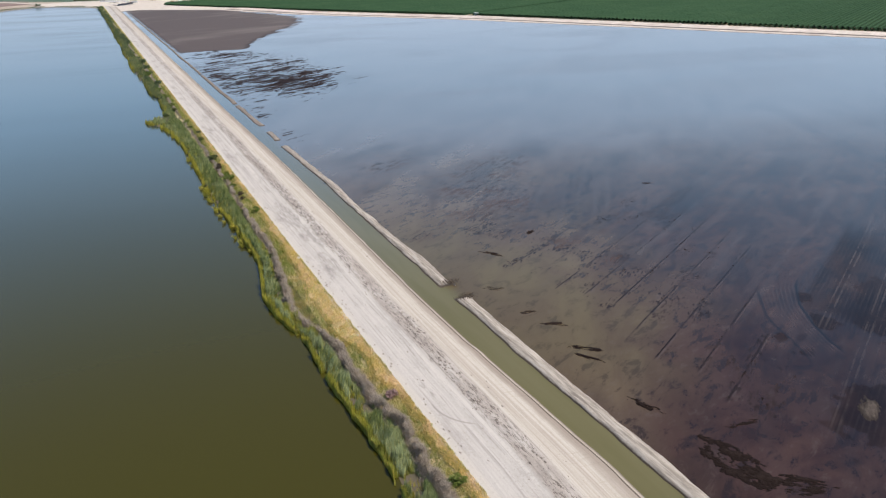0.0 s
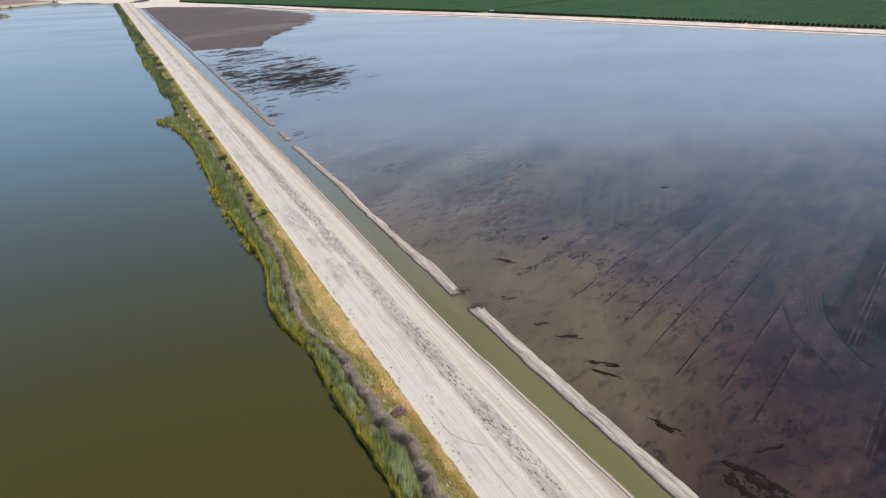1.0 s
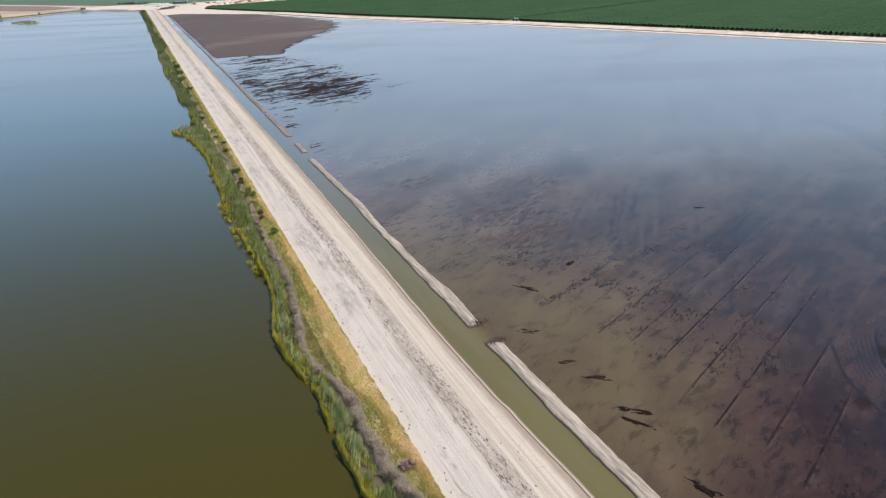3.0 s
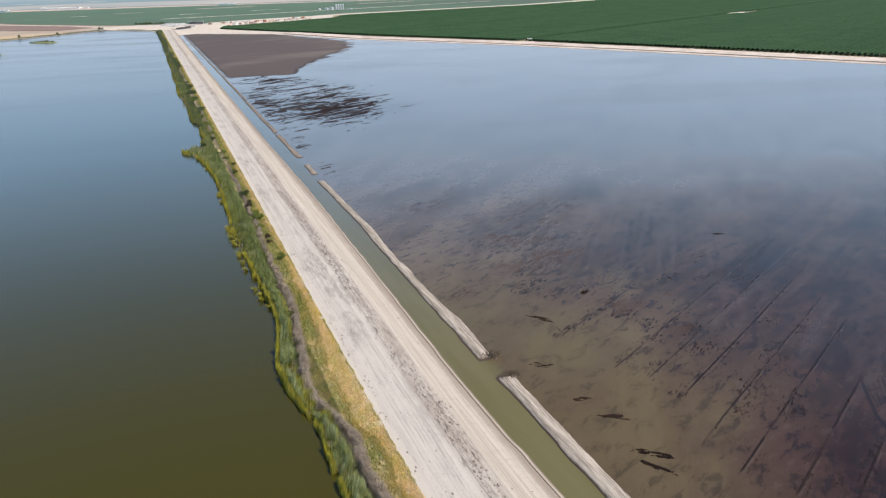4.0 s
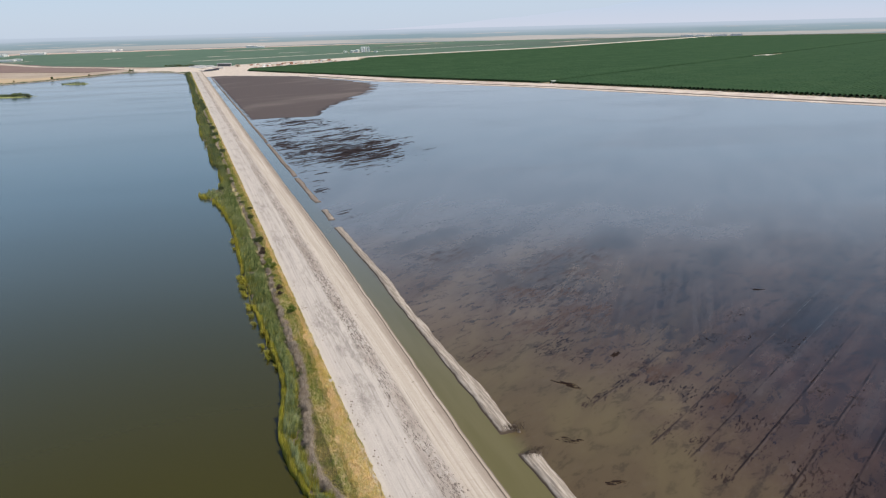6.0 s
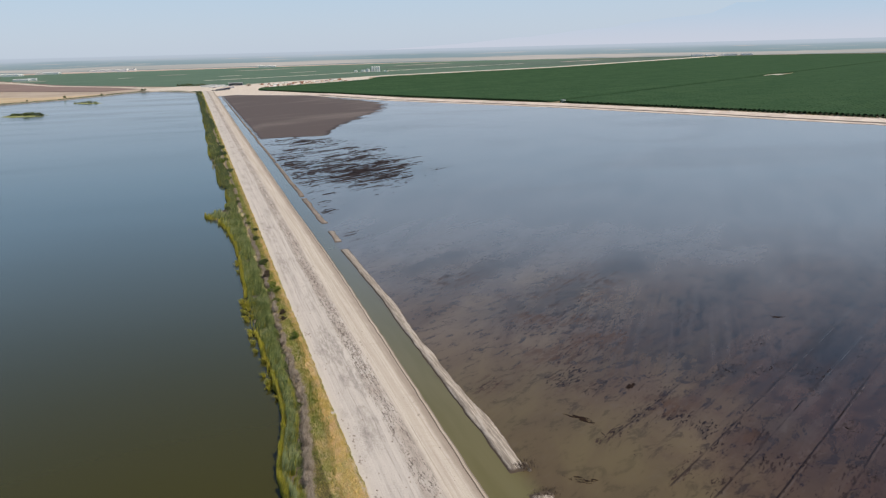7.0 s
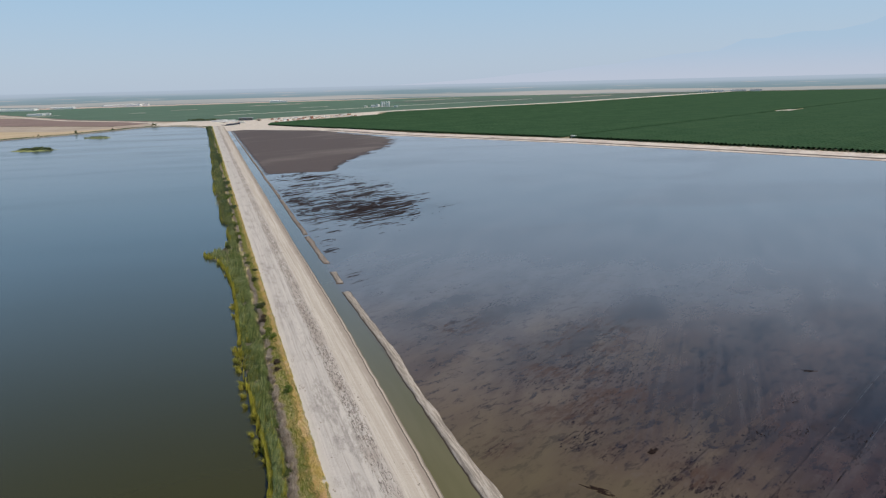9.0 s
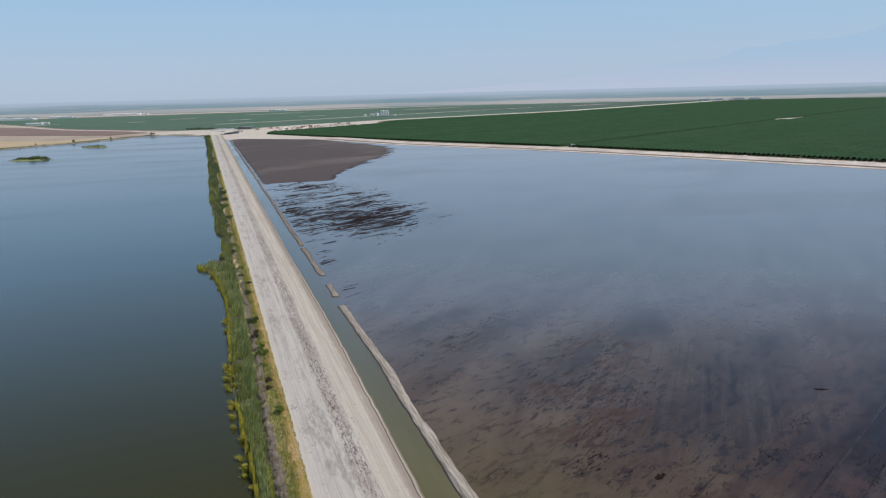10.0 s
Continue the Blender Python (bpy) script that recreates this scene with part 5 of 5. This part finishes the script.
planted(shrub(BROWN_LEAF, 6), [at_bank(-3.4, 224, 1.4, 0), at_bank(-2.6, 229, 1.1, 25), at_bank(-2.3, 183, 1.1, 55), at_bank(-2.8, 178, 0.9, 85)],
        "dark brown dry bush on the grassy bank", "bush", "bank bushes")
r = random.Random(12)
far_bushes = []
yy = 470.0
while yy < 1660:
    far_bushes.append(at_bank(-3.0 - 7.5 * r.random(), yy, 2.0 + 1.9 * r.random(), 360 * r.random()))
    yy += (5 + 10 * r.random()) * (2.4 if yy < 800 else 1.2)
planted(shrub(ISLAND_LEAF, 7, 260), far_bushes, "dull green bush among the lakeside reeds", "bush", "far bank bushes")

# lake islands and the far shore
for cx, cy, a, b, turn, seed in [(-250, 1170, 38, 26, -28, 301), (-202, 1436, 32, 12, -30, 302)]:
    ob = bar("lake_island", cx, cy, a, b, turn, 2.4, REED_SOIL, "low reedy island in the lake", seed)
    tagged(ob, category="island", group="lake islands")
    q = random.Random(seed)
    spots = []
    for _ in range(40):
        s, t = q.uniform(-0.8, 0.6), q.uniform(-0.3, 0.45)
        c, n = math.cos(radians(turn)), math.sin(radians(turn))
        spots.append((cx + s * a * c - t * b * n, cy + s * a * n + t * b * c, 0.1, (2.2 + 4.4 * q.random() ** 1.5) * (1.15 - 0.6 * abs(s)) * (1.0 if b > 20 else 0.55), 360 * q.random()))
    planted(shrub(ISLAND_LEAF, seed, 200), spots, "grey-green bush on a low lake island", "bush", "island bushes")
shore_line = np.array(LAKE_FAR[:9], float)
legs = np.r_[0, np.cumsum(np.hypot(*np.diff(shore_line, axis=0).T))]
spots = []
for s in np.arange(4, legs[-1] - 60, 8.0):
    spots.append((np.interp(s, legs, shore_line[:, 0]) + r.uniform(-3, 2), np.interp(s, legs, shore_line[:, 1]) + r.uniform(0, 4), 0.3, 0.9 + 1.6 * r.random() ** 3 + 0.5 * r.random(), 360 * r.random()))
planted(shrub(DARK_LEAF, 8, 120), spots, "dark low bush on the lake's far shore", "bush", "shore bushes")
rr = np.random.default_rng(91)
s = rr.uniform(4, legs[-1] - 20, 5200)
s = s[vnoise(s * 0.02, s * 0, 92, 3) + 0.3 * rr.random(len(s)) > 0.55]
x, y = np.interp(s, legs, shore_line[:, 0]), np.interp(s, legs, shore_line[:, 1])
n = len(s)
me = blades("shore_reeds", x + rr.normal(size=n) * 2.0, y + rr.normal(size=n) * 2.0, np.full(n, 0.1), 1.2 + 2.0 * rr.random(n) ** 2, np.full(n, 0.9), 0.3 * rr.random(n), rr.random(n) * 6.28, ISLAND_LEAF)
tagged(new("shore_reeds", me), "dull green reeds along the lake's far shore", "reeds", kind="stuff")
planted(tree(DARK_LEAF, 9, 320), [(-129, 1815, 0.5, 2.0, 0), (-123, 1818, 0.5, 1.7, 90), (-262, 1612, 0.5, 1.8, 40), (-205, 1712, 0.5, 1.3, 0), (-320, 1560, 0.5, 1.2, 10)] +
        [(-52 + 5.5 * k + r.uniform(-2, 2), 2016 + r.uniform(-8, 8) - 3 * k, 0.4, 1.5 + 0.8 * r.random(), 60 * k) for k in range(14)],
        "dark green shade tree beside the farm yard", "tree", "yard trees")


# ---- orchard ----
EDGE_UV = np.array([(np.dot(p, U), np.dot(p, V)) for p in EDGE])[::-1]
EDGE_UV = np.concatenate([EDGE_UV, [(945, 1428), (1335, 1492), (1545, 1662)]])  # round the storage yard
ROAD_UV = np.array([(np.dot(p, U), np.dot(p, V)) for p in FAR_ROAD])
row_v = np.arange(-900.0, 1648.0, 5.6)
row_v = row_v[np.abs(row_v - 580) > 8]
PAD_U, PAD_V = np.dot((1320, 1405), U), np.dot((1320, 1405), V)


def orchard():
    verts, faces = [], []
    prof = np.array([(-2.25, 0.5), (-1.7, 2.7), (0.0, 3.7), (1.7, 2.7), (2.25, 0.5)])
    rr = np.random.default_rng(5)
    for v in row_v:
        u0 = np.interp(v, EDGE_UV[:, 1], EDGE_UV[:, 0]) + 6
        u1 = math.sqrt(max(4350.0**2 - v * v, 0))
        u1 = min(u1, 4200, np.interp(v, (1560, 1580, 1640), (4200, 2250, 1960)))
        us = np.r_[np.arange(u0, u0 + 420, 5.5), np.arange(u0 + 420, u0 + 1200, 22.0), np.arange(u0 + 1200, max(u1, u0 + 1300), 90.0)]
        us = us[us <= max(u1, u0 + 100)]
        n = len(us)
        near = np.exp(-(us - u0) / 700)
        k = rr.normal(size=(n, 5, 2)) * 0.16 * (0.35 + 0.65 * near[:, None, None])
        P = np.empty((n, 5, 3))
        vv_ = v + prof[None, :, 0] * (1 + 0.12 * rr.normal(size=(n, 1))) + k[:, :, 0]
        hh = prof[None, :, 1] * (1 + 0.06 * rr.normal(size=(n, 1))) + 0.6 * k[:, :, 1] + 0.3
        # a bare headland, too low to be seen behind the trees, lies before the farm road
        hh = np.where((v > (np.interp(us * 1.05, ROAD_UV[:, 0], ROAD_UV[:, 1]) - 24) / 1.055)[:, None], 0.1, hh)
        if abs(v - PAD_V) < 25:
            hh = np.where((np.abs(us - PAD_U + 32) < 66)[:, None], 0.31, hh)
        P[:, :, 0], P[:, :, 1] = us[:, None] * U[0] + vv_ * V[0], us[:, None] * U[1] + vv_ * V[1]
        P[:, :, 2] = hh
        base = sum(len(q) for q in verts)
        verts.append(P.reshape(-1, 3))
        faces.append(grid_faces(n, 5) + base)
    return np.concatenate(verts), np.concatenate(faces)


pts, quads = orchard()
me = mesh_of("orchard_rows", pts.tolist(), quads.tolist(), ORCHARD_ROWS, False)
tagged(new("orchard_rows", facing_up(me)), "long dark green rows of orchard trees", "orchard", kind="stuff")
ends = [v for v in row_v if -320 < v < 1300]
spots = []
for v in ends:
    u0 = np.interp(v, EDGE_UV[:, 1], EDGE_UV[:, 0])
    for back in (1.0,):
        u = u0 + back + r.uniform(-1, 1)
        spots.append((u * U[0] + v * V[0], u * U[1] + v * V[1], 0.3, 0.6 + 0.18 * r.random(), 360 * r.random()))
planted(tree(ORCHARD_LEAF, 11, 260, 0.7), spots, "dark green orchard tree at the end of its row", "tree", "orchard row ends")


# ---- clods strewn on the dirt road ----
def lumps(name, x, y, z, size, material):
    n = len(x)
    rr = np.random.default_rng(n)
    d = np.array([(1, 0, 0), (0, 1, 0), (-1, 0, 0), (0, -1, 0), (0, 0, 0.7), (0, 0, -0.5)])
    P = d[None] * size[:, None, None] * (0.65 + 0.7 * rr.random((n, 6, 1)))
    t = rr.random(n) * 6.28
    c, s = np.cos(t)[:, None], np.sin(t)[:, None]
    Q = np.stack([P[..., 0] * c - P[..., 1] * s + x[:, None], 1.9 * (P[..., 0] * s + P[..., 1] * c) + y[:, None], P[..., 2] + z[:, None]], -1)
    f = np.array([(0, 1, 4), (1, 2, 4), (2, 3, 4), (3, 0, 4), (1, 0, 5), (2, 1, 5), (3, 2, 5), (0, 3, 5)])
    return mesh_of(name, Q.reshape(-1, 3).tolist(), (np.arange(n)[:, None, None] * 6 + f[None]).reshape(-1, 3).tolist(), material, False)


rr = np.random.default_rng(77)
y1 = rr.uniform(-60, 420, 5200)
x1 = 11.8 + (vnoise(y1 * 0.03, y1 * 0, 35) - 0.5) * 3 + rr.normal(size=len(y1)) * 0.75
keep = vnoise(y1 * 0.06, y1 * 0, 36, 3) + 0.25 * rr.random(len(y1)) > 0.52
x1, y1 = x1[keep], y1[keep]
y2 = rr.uniform(-60, 300, 260)
x2 = rr.uniform(1.0, 19.5, 260)
y3 = np.concatenate([c + rr.normal(size=9) * 3.5 for c in (16, 27, 48, 62, 74, 88, 98, 104, 160, 182, 236, 300)])
x3 = 1.7 + rr.normal(size=len(y3)) * 0.35 + 0.02 * (y3 % 20)
x, y = np.r_[x1, x2, x3], np.r_[y1, y2, y3]
size = np.r_[0.05 + 0.24 * rr.random(len(x1)) ** 4, 0.06 + 0.18 * rr.random(260) ** 2, 0.07 + 0.16 * rr.random(len(x3)) ** 2]
z = np.interp(x, [0, 13.2, 14.2, 17.5, 20.4], [1.8, 1.88, 1.75, 1.15, 0.55]) + 0.03
tagged(new("road_clods", lumps("road_clods", x, y, z, size, ROAD_CLOD)), "dark dry clods strewn along the dirt road", "clods", kind="stuff")

# heaps of broken stalks at the breach
for cx, cy, n in [(31.4, 68.6, 190), (32.0, 78.6, 150)]:
    x, y = cx + rr.normal(size=n) * 1.1, cy + rr.normal(size=n) * 0.8
    me = blades("stalk_heap", x, y, 0.45 + 0.3 * rr.random(n), np.full(n, 0.9), np.full(n, 0.07), np.full(n, 0.9) + 0.3 * rr.random(n), rr.random(n) * 6.28, BROWN_LEAF)
    tagged(new("stalk_heap", me), "heap of broken brown stalks on the berm's end", "debris heap", "breach debris", "stuff")


# ---- farm yard and buildings ----
WHITE = plain("white_painted_metal", (0.72, 0.72, 0.70), (0.80, 0.80, 0.78), 0.5, 0.5)
GREY = plain("grey_sheet_metal", (0.36, 0.37, 0.38), (0.46, 0.47, 0.48), 0.4, 0.5)
DARK = plain("dark_rubber_and_shade_cloth", (0.02, 0.02, 0.02), (0.035, 0.033, 0.03), 1.0, 0.8)
RUST = plain("rusty_red_bins", (0.22, 0.09, 0.06), (0.32, 0.16, 0.10), 0.7, 0.8)
TARP = plain("dark_blue_vehicle_paint", (0.03, 0.04, 0.06), (0.05, 0.06, 0.08), 0.5, 0.4)
GLASS = plain("dark_vehicle_glass", (0.02, 0.025, 0.03), (0.03, 0.035, 0.04), 0.5, 0.08)


def place(ob, x, y, z, turn, label, category, group=""):
    ob.matrix_basis = pose(x, y, z, 0, 0, turn)
    return tagged(ob, label, category, group)


def open_shed(w, d, h, bays, roof_mat):
    """An open-fronted farm shed: posts, back and end walls, a shallow gabled roof."""
    ob = new("open_shed")
    for k in range(bays + 1):
        x = -w / 2 + 0.3 + (w - 0.6) * k / bays
        part("post", box(bmesh.new(), x - 0.2, x + 0.2, -d / 2 + 0.2, -d / 2 + 0.6, -0.3, h, 0.02), GREY, ob)
    part("back_wall", box(bmesh.new(), -w / 2, w / 2, d / 2 - 0.2, d / 2, -0.3, h), GREY, ob)
    for s in (-1, 1):
        part("end_wall", box(bmesh.new(), s * w / 2 - 0.12, s * w / 2 + 0.12, -d / 2 + 0.7, d / 2 - 0.25, -0.3, h), GREY, ob)
    bm = bmesh.new()
    a = [bm.verts.new(p) for p in ((-w / 2 - 0.8, -d / 2 - 0.8, h), (w / 2 + 0.8, -d / 2 - 0.8, h), (w / 2 + 0.8, 0, h + 1.6), (-w / 2 - 0.8, 0, h + 1.6), (w / 2 + 0.8, d / 2 + 0.8, h), (-w / 2 - 0.8, d / 2 + 0.8, h))]
    bm.faces.new((a[0], a[1], a[2], a[3]))
    bm.faces.new((a[3], a[2], a[4], a[5]))
    bmesh.ops.solidify(bm, geom=bm.faces[:], thickness=0.2)
    part("roof", bm, roof_mat, ob)
    return ob


def closed_shed(w, d, h, mat, roof_mat, doors=2):
    ob = new("metal_shed")
    bm = bmesh.new()
    a = [bm.verts.new((x, y, z)) for y in (-d / 2, d / 2) for x, z in ((-w / 2, -0.3), (w / 2, -0.3), (w / 2, h), (0, h + w * 0.12), (-w / 2, h))]
    bm.faces.new(a[:5])
    bm.faces.new(a[5:])
    for i, j in ((0, 1), (1, 2), (4, 0)):
        bm.faces.new((a[i], a[j], a[j + 5], a[i + 5]))
    bmesh.ops.recalc_face_normals(bm, faces=bm.faces[:])
    part("wall", bm, mat, ob)
    bm = bmesh.new()
    o = 0.4
    b = [bm.verts.new((x, y, z)) for y in (-d / 2 - o, d / 2 + o) for x, z in ((-w / 2 - o, h - 0.02), (0, h + w * 0.12 + 0.12), (w / 2 + o, h - 0.02))]
    bm.faces.new((b[0], b[1], b[4], b[3]))
    bm.faces.new((b[1], b[2], b[5], b[4]))
    bmesh.ops.solidify(bm, geom=bm.faces[:], thickness=0.12)
    part("roof", bm, roof_mat, ob)
    for k in range(doors):
        x = -w / 4 + w / 2 * k if doors > 1 else 0
        door = part("door", box(bmesh.new(), x - w * 0.1, x + w * 0.1, -d / 2 - 0.08, -d / 2 + 0.02, -0.2, h * 0.75), DARK, ob)
        part("handle", box(bmesh.new(), x + w * 0.06, x + w * 0.07, -d / 2 - 0.16, -d / 2 - 0.08, 0.9, 1.3), GREY, door)
    return ob


def truck(paint):
    """A parked pickup: body, cab, windows and wheels."""
    ob = new("pickup_truck")
    bm = box(bmesh.new(), -2.7, 2.7, -0.95, 0.95, 0.45, 1.05, 0.12)
    part("body", bm, paint, ob)
    bm = bmesh.new()
    c = [bm.verts.new((x, y, z)) for z, x0, x1, w in ((1.03, -0.9, 1.5, 0.9), (1.85, -0.6, 0.8, 0.75)) for x, y in ((x0, -w), (x1, -w), (x1, w), (x0, w))]
    for q in ((0, 1, 5, 4), (1, 2, 6, 5), (2, 3, 7, 6), (3, 0, 4, 7), (4, 5, 6, 7)):
        bm.faces.new([c[i] for i in q])
    part("cab", bm, paint, ob)
    for s in (-1, 1):
        part("window", box(bmesh.new(), -0.5, 0.85, s * 0.84 - 0.05, s * 0.84 + 0.05, 1.2, 1.65, 0.02), GLASS, ob)
        for x in (-1.7, 1.75):
            w = part("wheel", tube(bmesh.new(), (x, s * 0.72, 0.4), (x, s * 1.0, 0.4), 0.4, 0.4, 14), DARK, ob)
            part("rim", tube(bmesh.new(), (x, s * 0.9, 0.4), (x, s * 1.02, 0.4), 0.22, 0.2, 10), GREY, w, "grey steel rim")
    return ob


def trailer(paint):
    """A box trailer on two axles."""
    ob = new("box_trailer")
    part("box", box(bmesh.new(), -6, 6, -1.25, 1.25, 1.1, 3.9, 0.06), paint, ob)
    part("chassis", box(bmesh.new(), -5.8, 5.8, -0.5, 0.5, 0.8, 1.08), DARK, ob)
    for s in (-1, 1):
        for x in (-4.6, -3.4):
            w = part("wheel", tube(bmesh.new(), (x, s * 0.9, 0.5), (x, s * 1.22, 0.5), 0.5, 0.5, 14), DARK, ob)
            part("rim", tube(bmesh.new(), (x, s * 1.1, 0.5), (x, s * 1.24, 0.5), 0.28, 0.25, 10), GREY, w, "grey steel rim")
        part("landing_leg", box(bmesh.new(), 3.9, 4.1, s * 0.6 - 0.08, s * 0.6 + 0.08, 0.0, 0.8), DARK, ob)
    return ob


def bin_stack(mat, nx, nz):
    """Stacked slatted field bins."""
    ob = new("bin_stack")
    q = random.Random(nx * 7 + nz)
    for i in range(nx):
        for k in range(nz - (q.random() < 0.4)):
            o = q.uniform(-0.06, 0.06)
            part("bin", box(bmesh.new(), i * 2.5 - nx * 1.25 + o, i * 2.5 - nx * 1.25 + 2.35 + o, -1.2, 1.2, k * 1.3, k * 1.3 + 1.22, 0.05), mat, ob)
    return ob


def silo(radius, height):
    """A steel grain silo: ribbed drum, conical roof, vent and ladder."""
    ob = new("grain_silo")
    bm = bmesh.new()
    rings = 10
    for k in range(rings):
        tube(bm, (0, 0, height * k / rings), (0, 0, height * (k + 0.96) / rings), radius, radius * 0.985, 24)
    part("drum", bm, WHITE, ob)
    top = part("roof", tube(bmesh.new(), (0, 0, height), (0, 0, height + radius * 0.55), radius * 1.04, 0.5, 24), WHITE, ob)
    part("vent", tube(bmesh.new(), (0, 0, height + radius * 0.5), (0, 0, height + radius * 0.5 + 0.9), 0.5, 0.6, 10), GREY, top)
    part("ladder", box(bmesh.new(), -0.3, 0.3, -radius - 0.25, -radius - 0.02, 0.3, height), GREY, ob)
    return ob


place(open_shed(34, 16, 6.0, 6, GREY), 88, 1960, 0.42, -8, "long open-fronted grey metal barn in the yard", "barn")
place(closed_shed(13, 26, 4.5, WHITE, WHITE, 1), 27, 1915, 0.42, 75, "white metal shed beside the farm yard", "shed", "yard sheds")
place(closed_shed(9, 16, 3.6, WHITE, WHITE, 1), 52, 1925, 0.42, 80, "white metal shed beside the farm yard", "shed", "yard sheds")
place(closed_shed(8, 12, 3.4, WHITE, GREY, 1), 8, 1935, 0.42, 78, "small white shed beside the farm yard", "shed", "yard sheds")
place(closed_shed(10, 10, 5.0, STUCCO, STUCCO, 1), 116, 1900, 0.42, -10, "tan block shed beside the open barn", "shed", "yard sheds")
for k, (x, y, turn, paint, lab) in enumerate([(28, 1700, 5, TARP, "dark pickup truck parked in the dirt yard"), (38, 1708, 12, DARK, "dark pickup truck parked in the dirt yard"), (33, 1745, -20, WHITE, "white pickup truck parked in the dirt yard"),
                                              (50, 1770, 30, TARP, "dark pickup truck parked in the dirt yard"), (22, 1772, 80, WHITE, "white pickup truck parked in the dirt yard"), (60, 1735, 0, DARK, "dark pickup truck parked in the dirt yard"),
                                              (40, 1830, 60, WHITE, "white pickup truck parked in the dirt yard"), (64, 1838, 15, RUST, "rust-red pickup truck parked in the dirt yard"),
                                              (24, 1718, -8, DARK, "dark pickup truck parked in the dirt yard"), (46, 1716, 3, TARP, "dark pickup truck parked in the dirt yard"), (53, 1722, 9, DARK, "dark pickup truck parked in the dirt yard"),
                                              (30, 1862, 40, TARP, "dark pickup truck parked in the dirt yard"), (76, 1790, 70, WHITE, "white pickup truck parked in the dirt yard")]):
    place(truck(paint), x, y, 0.42, turn, lab, "truck", "parked trucks")
for k, (x, y, turn, paint) in enumerate([(38, 1885, 4, WHITE), (58, 1880, -6, WHITE), (44, 1722, 8, TARP), (70, 1812, 20, GREY), (36, 1700, -3, TARP), (57, 1756, 12, TARP), (26, 1880, 0, WHITE)]):
    place(trailer(paint), x, y, 0.42, turn, "box trailer parked in the dirt yard", "trailer", "parked trailers")
q = random.Random(31)
for k in range(78):
    s, t = q.random() ** 1.3, q.uniform(-1, 1)
    x, y = 150 + 270 * s, 1860 + 190 * s + (95 * t + 20) * (1 - 0.45 * s)
    place(bin_stack((RUST, WHITE, GREY, RUST, STUCCO)[k % 5], q.randint(2, 5), q.randint(1, 3)), x, y, 0.42, math.degrees(ROW) + q.uniform(-20, 20), "stack of field bins in the storage yard", "bin stack", "storage yard stacks")
slab("yard_storage", [(112, 1830), (150, 1790), (187, 1772), (244, 1836), (307, 1900), (352, 1888), (430, 1960), (495, 2195), (470, 2205), (420, 2172), (342, 2128), (243, 2075), (135, 1975)], 0.40, DIRT, "pale dirt storage yard beside the farm road", "ground")
for k in range(4):
    p = np.array((641.0, 2765.0)) + np.array((8.4, -2.0)) * (k - 0.3)
    place(silo(3.4, 18.0), p[0], p[1], 0.25, 0, "tall white steel grain silo among the crops", "silo", "grain silos")
for k, (x, y, w, d, h) in enumerate([(612, 2800, 12, 16, 6), (590, 2836, 9, 10, 4), (628, 2790, 9, 12, 9), (680, 2715, 7, 14, 4)]):
    place(closed_shed(w, d, h, WHITE, WHITE, 1), x, y, 0.25, 30, "white shed beside the grain silos", "shed", "silo sheds")
for k, (x, y, w, d, h) in enumerate([(-610, 3090, 22, 60, 5), (-580, 3120, 12, 30, 7), (-850, 4000, 40, 160, 7), (-980, 4080, 40, 120, 8), (-700, 4230, 30, 120, 7), (-430, 4420, 40, 200, 8), (-380, 4520, 30, 160, 8), (380, 4300, 24, 60, 9), (420, 4290, 20, 50, 6),
                                     (2750, 3620, 24, 60, 8), (2820, 3590, 20, 50, 6), (2900, 3530, 30, 80, 7), (2980, 3480, 24, 60, 7)]):
    place(closed_shed(w, d, h, WHITE, WHITE, 2), x, y, 0.2, 70, "long white farm building far across the fields", "farm building", "far farm buildings")
place(closed_shed(5, 6, 3, WHITE, WHITE, 1), 482, 921, 0.9, 30, "small white pump house on the levee", "pump house")


def spoil_heap(seed):
    """A rounded, slumped heap of dumped earth, a metre high, to be scaled."""
    g = np.linspace(-1, 1, 13)
    s, t = np.meshgrid(g, g, indexing="ij")
    d = np.hypot(s, t) * (0.8 + 0.5 * vnoise(s * 1.5 + seed, t * 1.5, seed, 2))
    Z = np.clip(1.0 - d, -0.15, 1) ** 1.0 + (vnoise(s * 4, t * 4, seed + 1, 2) - 0.5) * 0.15
    return new("spoil_heap", facing_up(grid_mesh("spoil_heap", s * 2.2, t * 2.2, Z, FAR_DIRT, -0.3)))


heap_at = np.array([(p[0], p[1]) for p in FIELD_FAR[1:8]], float)
steps = np.r_[0, np.cumsum(np.hypot(*np.diff(heap_at, axis=0).T))]
q = random.Random(58)
base = spoil_heap(3)
for k in range(34):
    d = q.choice((120, 160, 330, 420, 560, 640, 800, 900, 1000)) + q.uniform(-35, 35)
    x, y = np.interp(d, steps, heap_at[:, 0]), np.interp(d, steps, heap_at[:, 1])
    off = q.uniform(30, 48)
    ob = base if k == 0 else copy_thing(base, pose(0, 0, 0))
    size = q.uniform(0.8, 2.2)
    ob.matrix_basis = pose(x + off * 0.87, y + off * 0.48, 1.3, 0, 0, 360 * q.random()) @ Matrix.Diagonal((size, size, size * 0.7, 1))
    tagged(ob, "slumped pale spoil heap on the far levee", "earth heap", "spoil heaps")
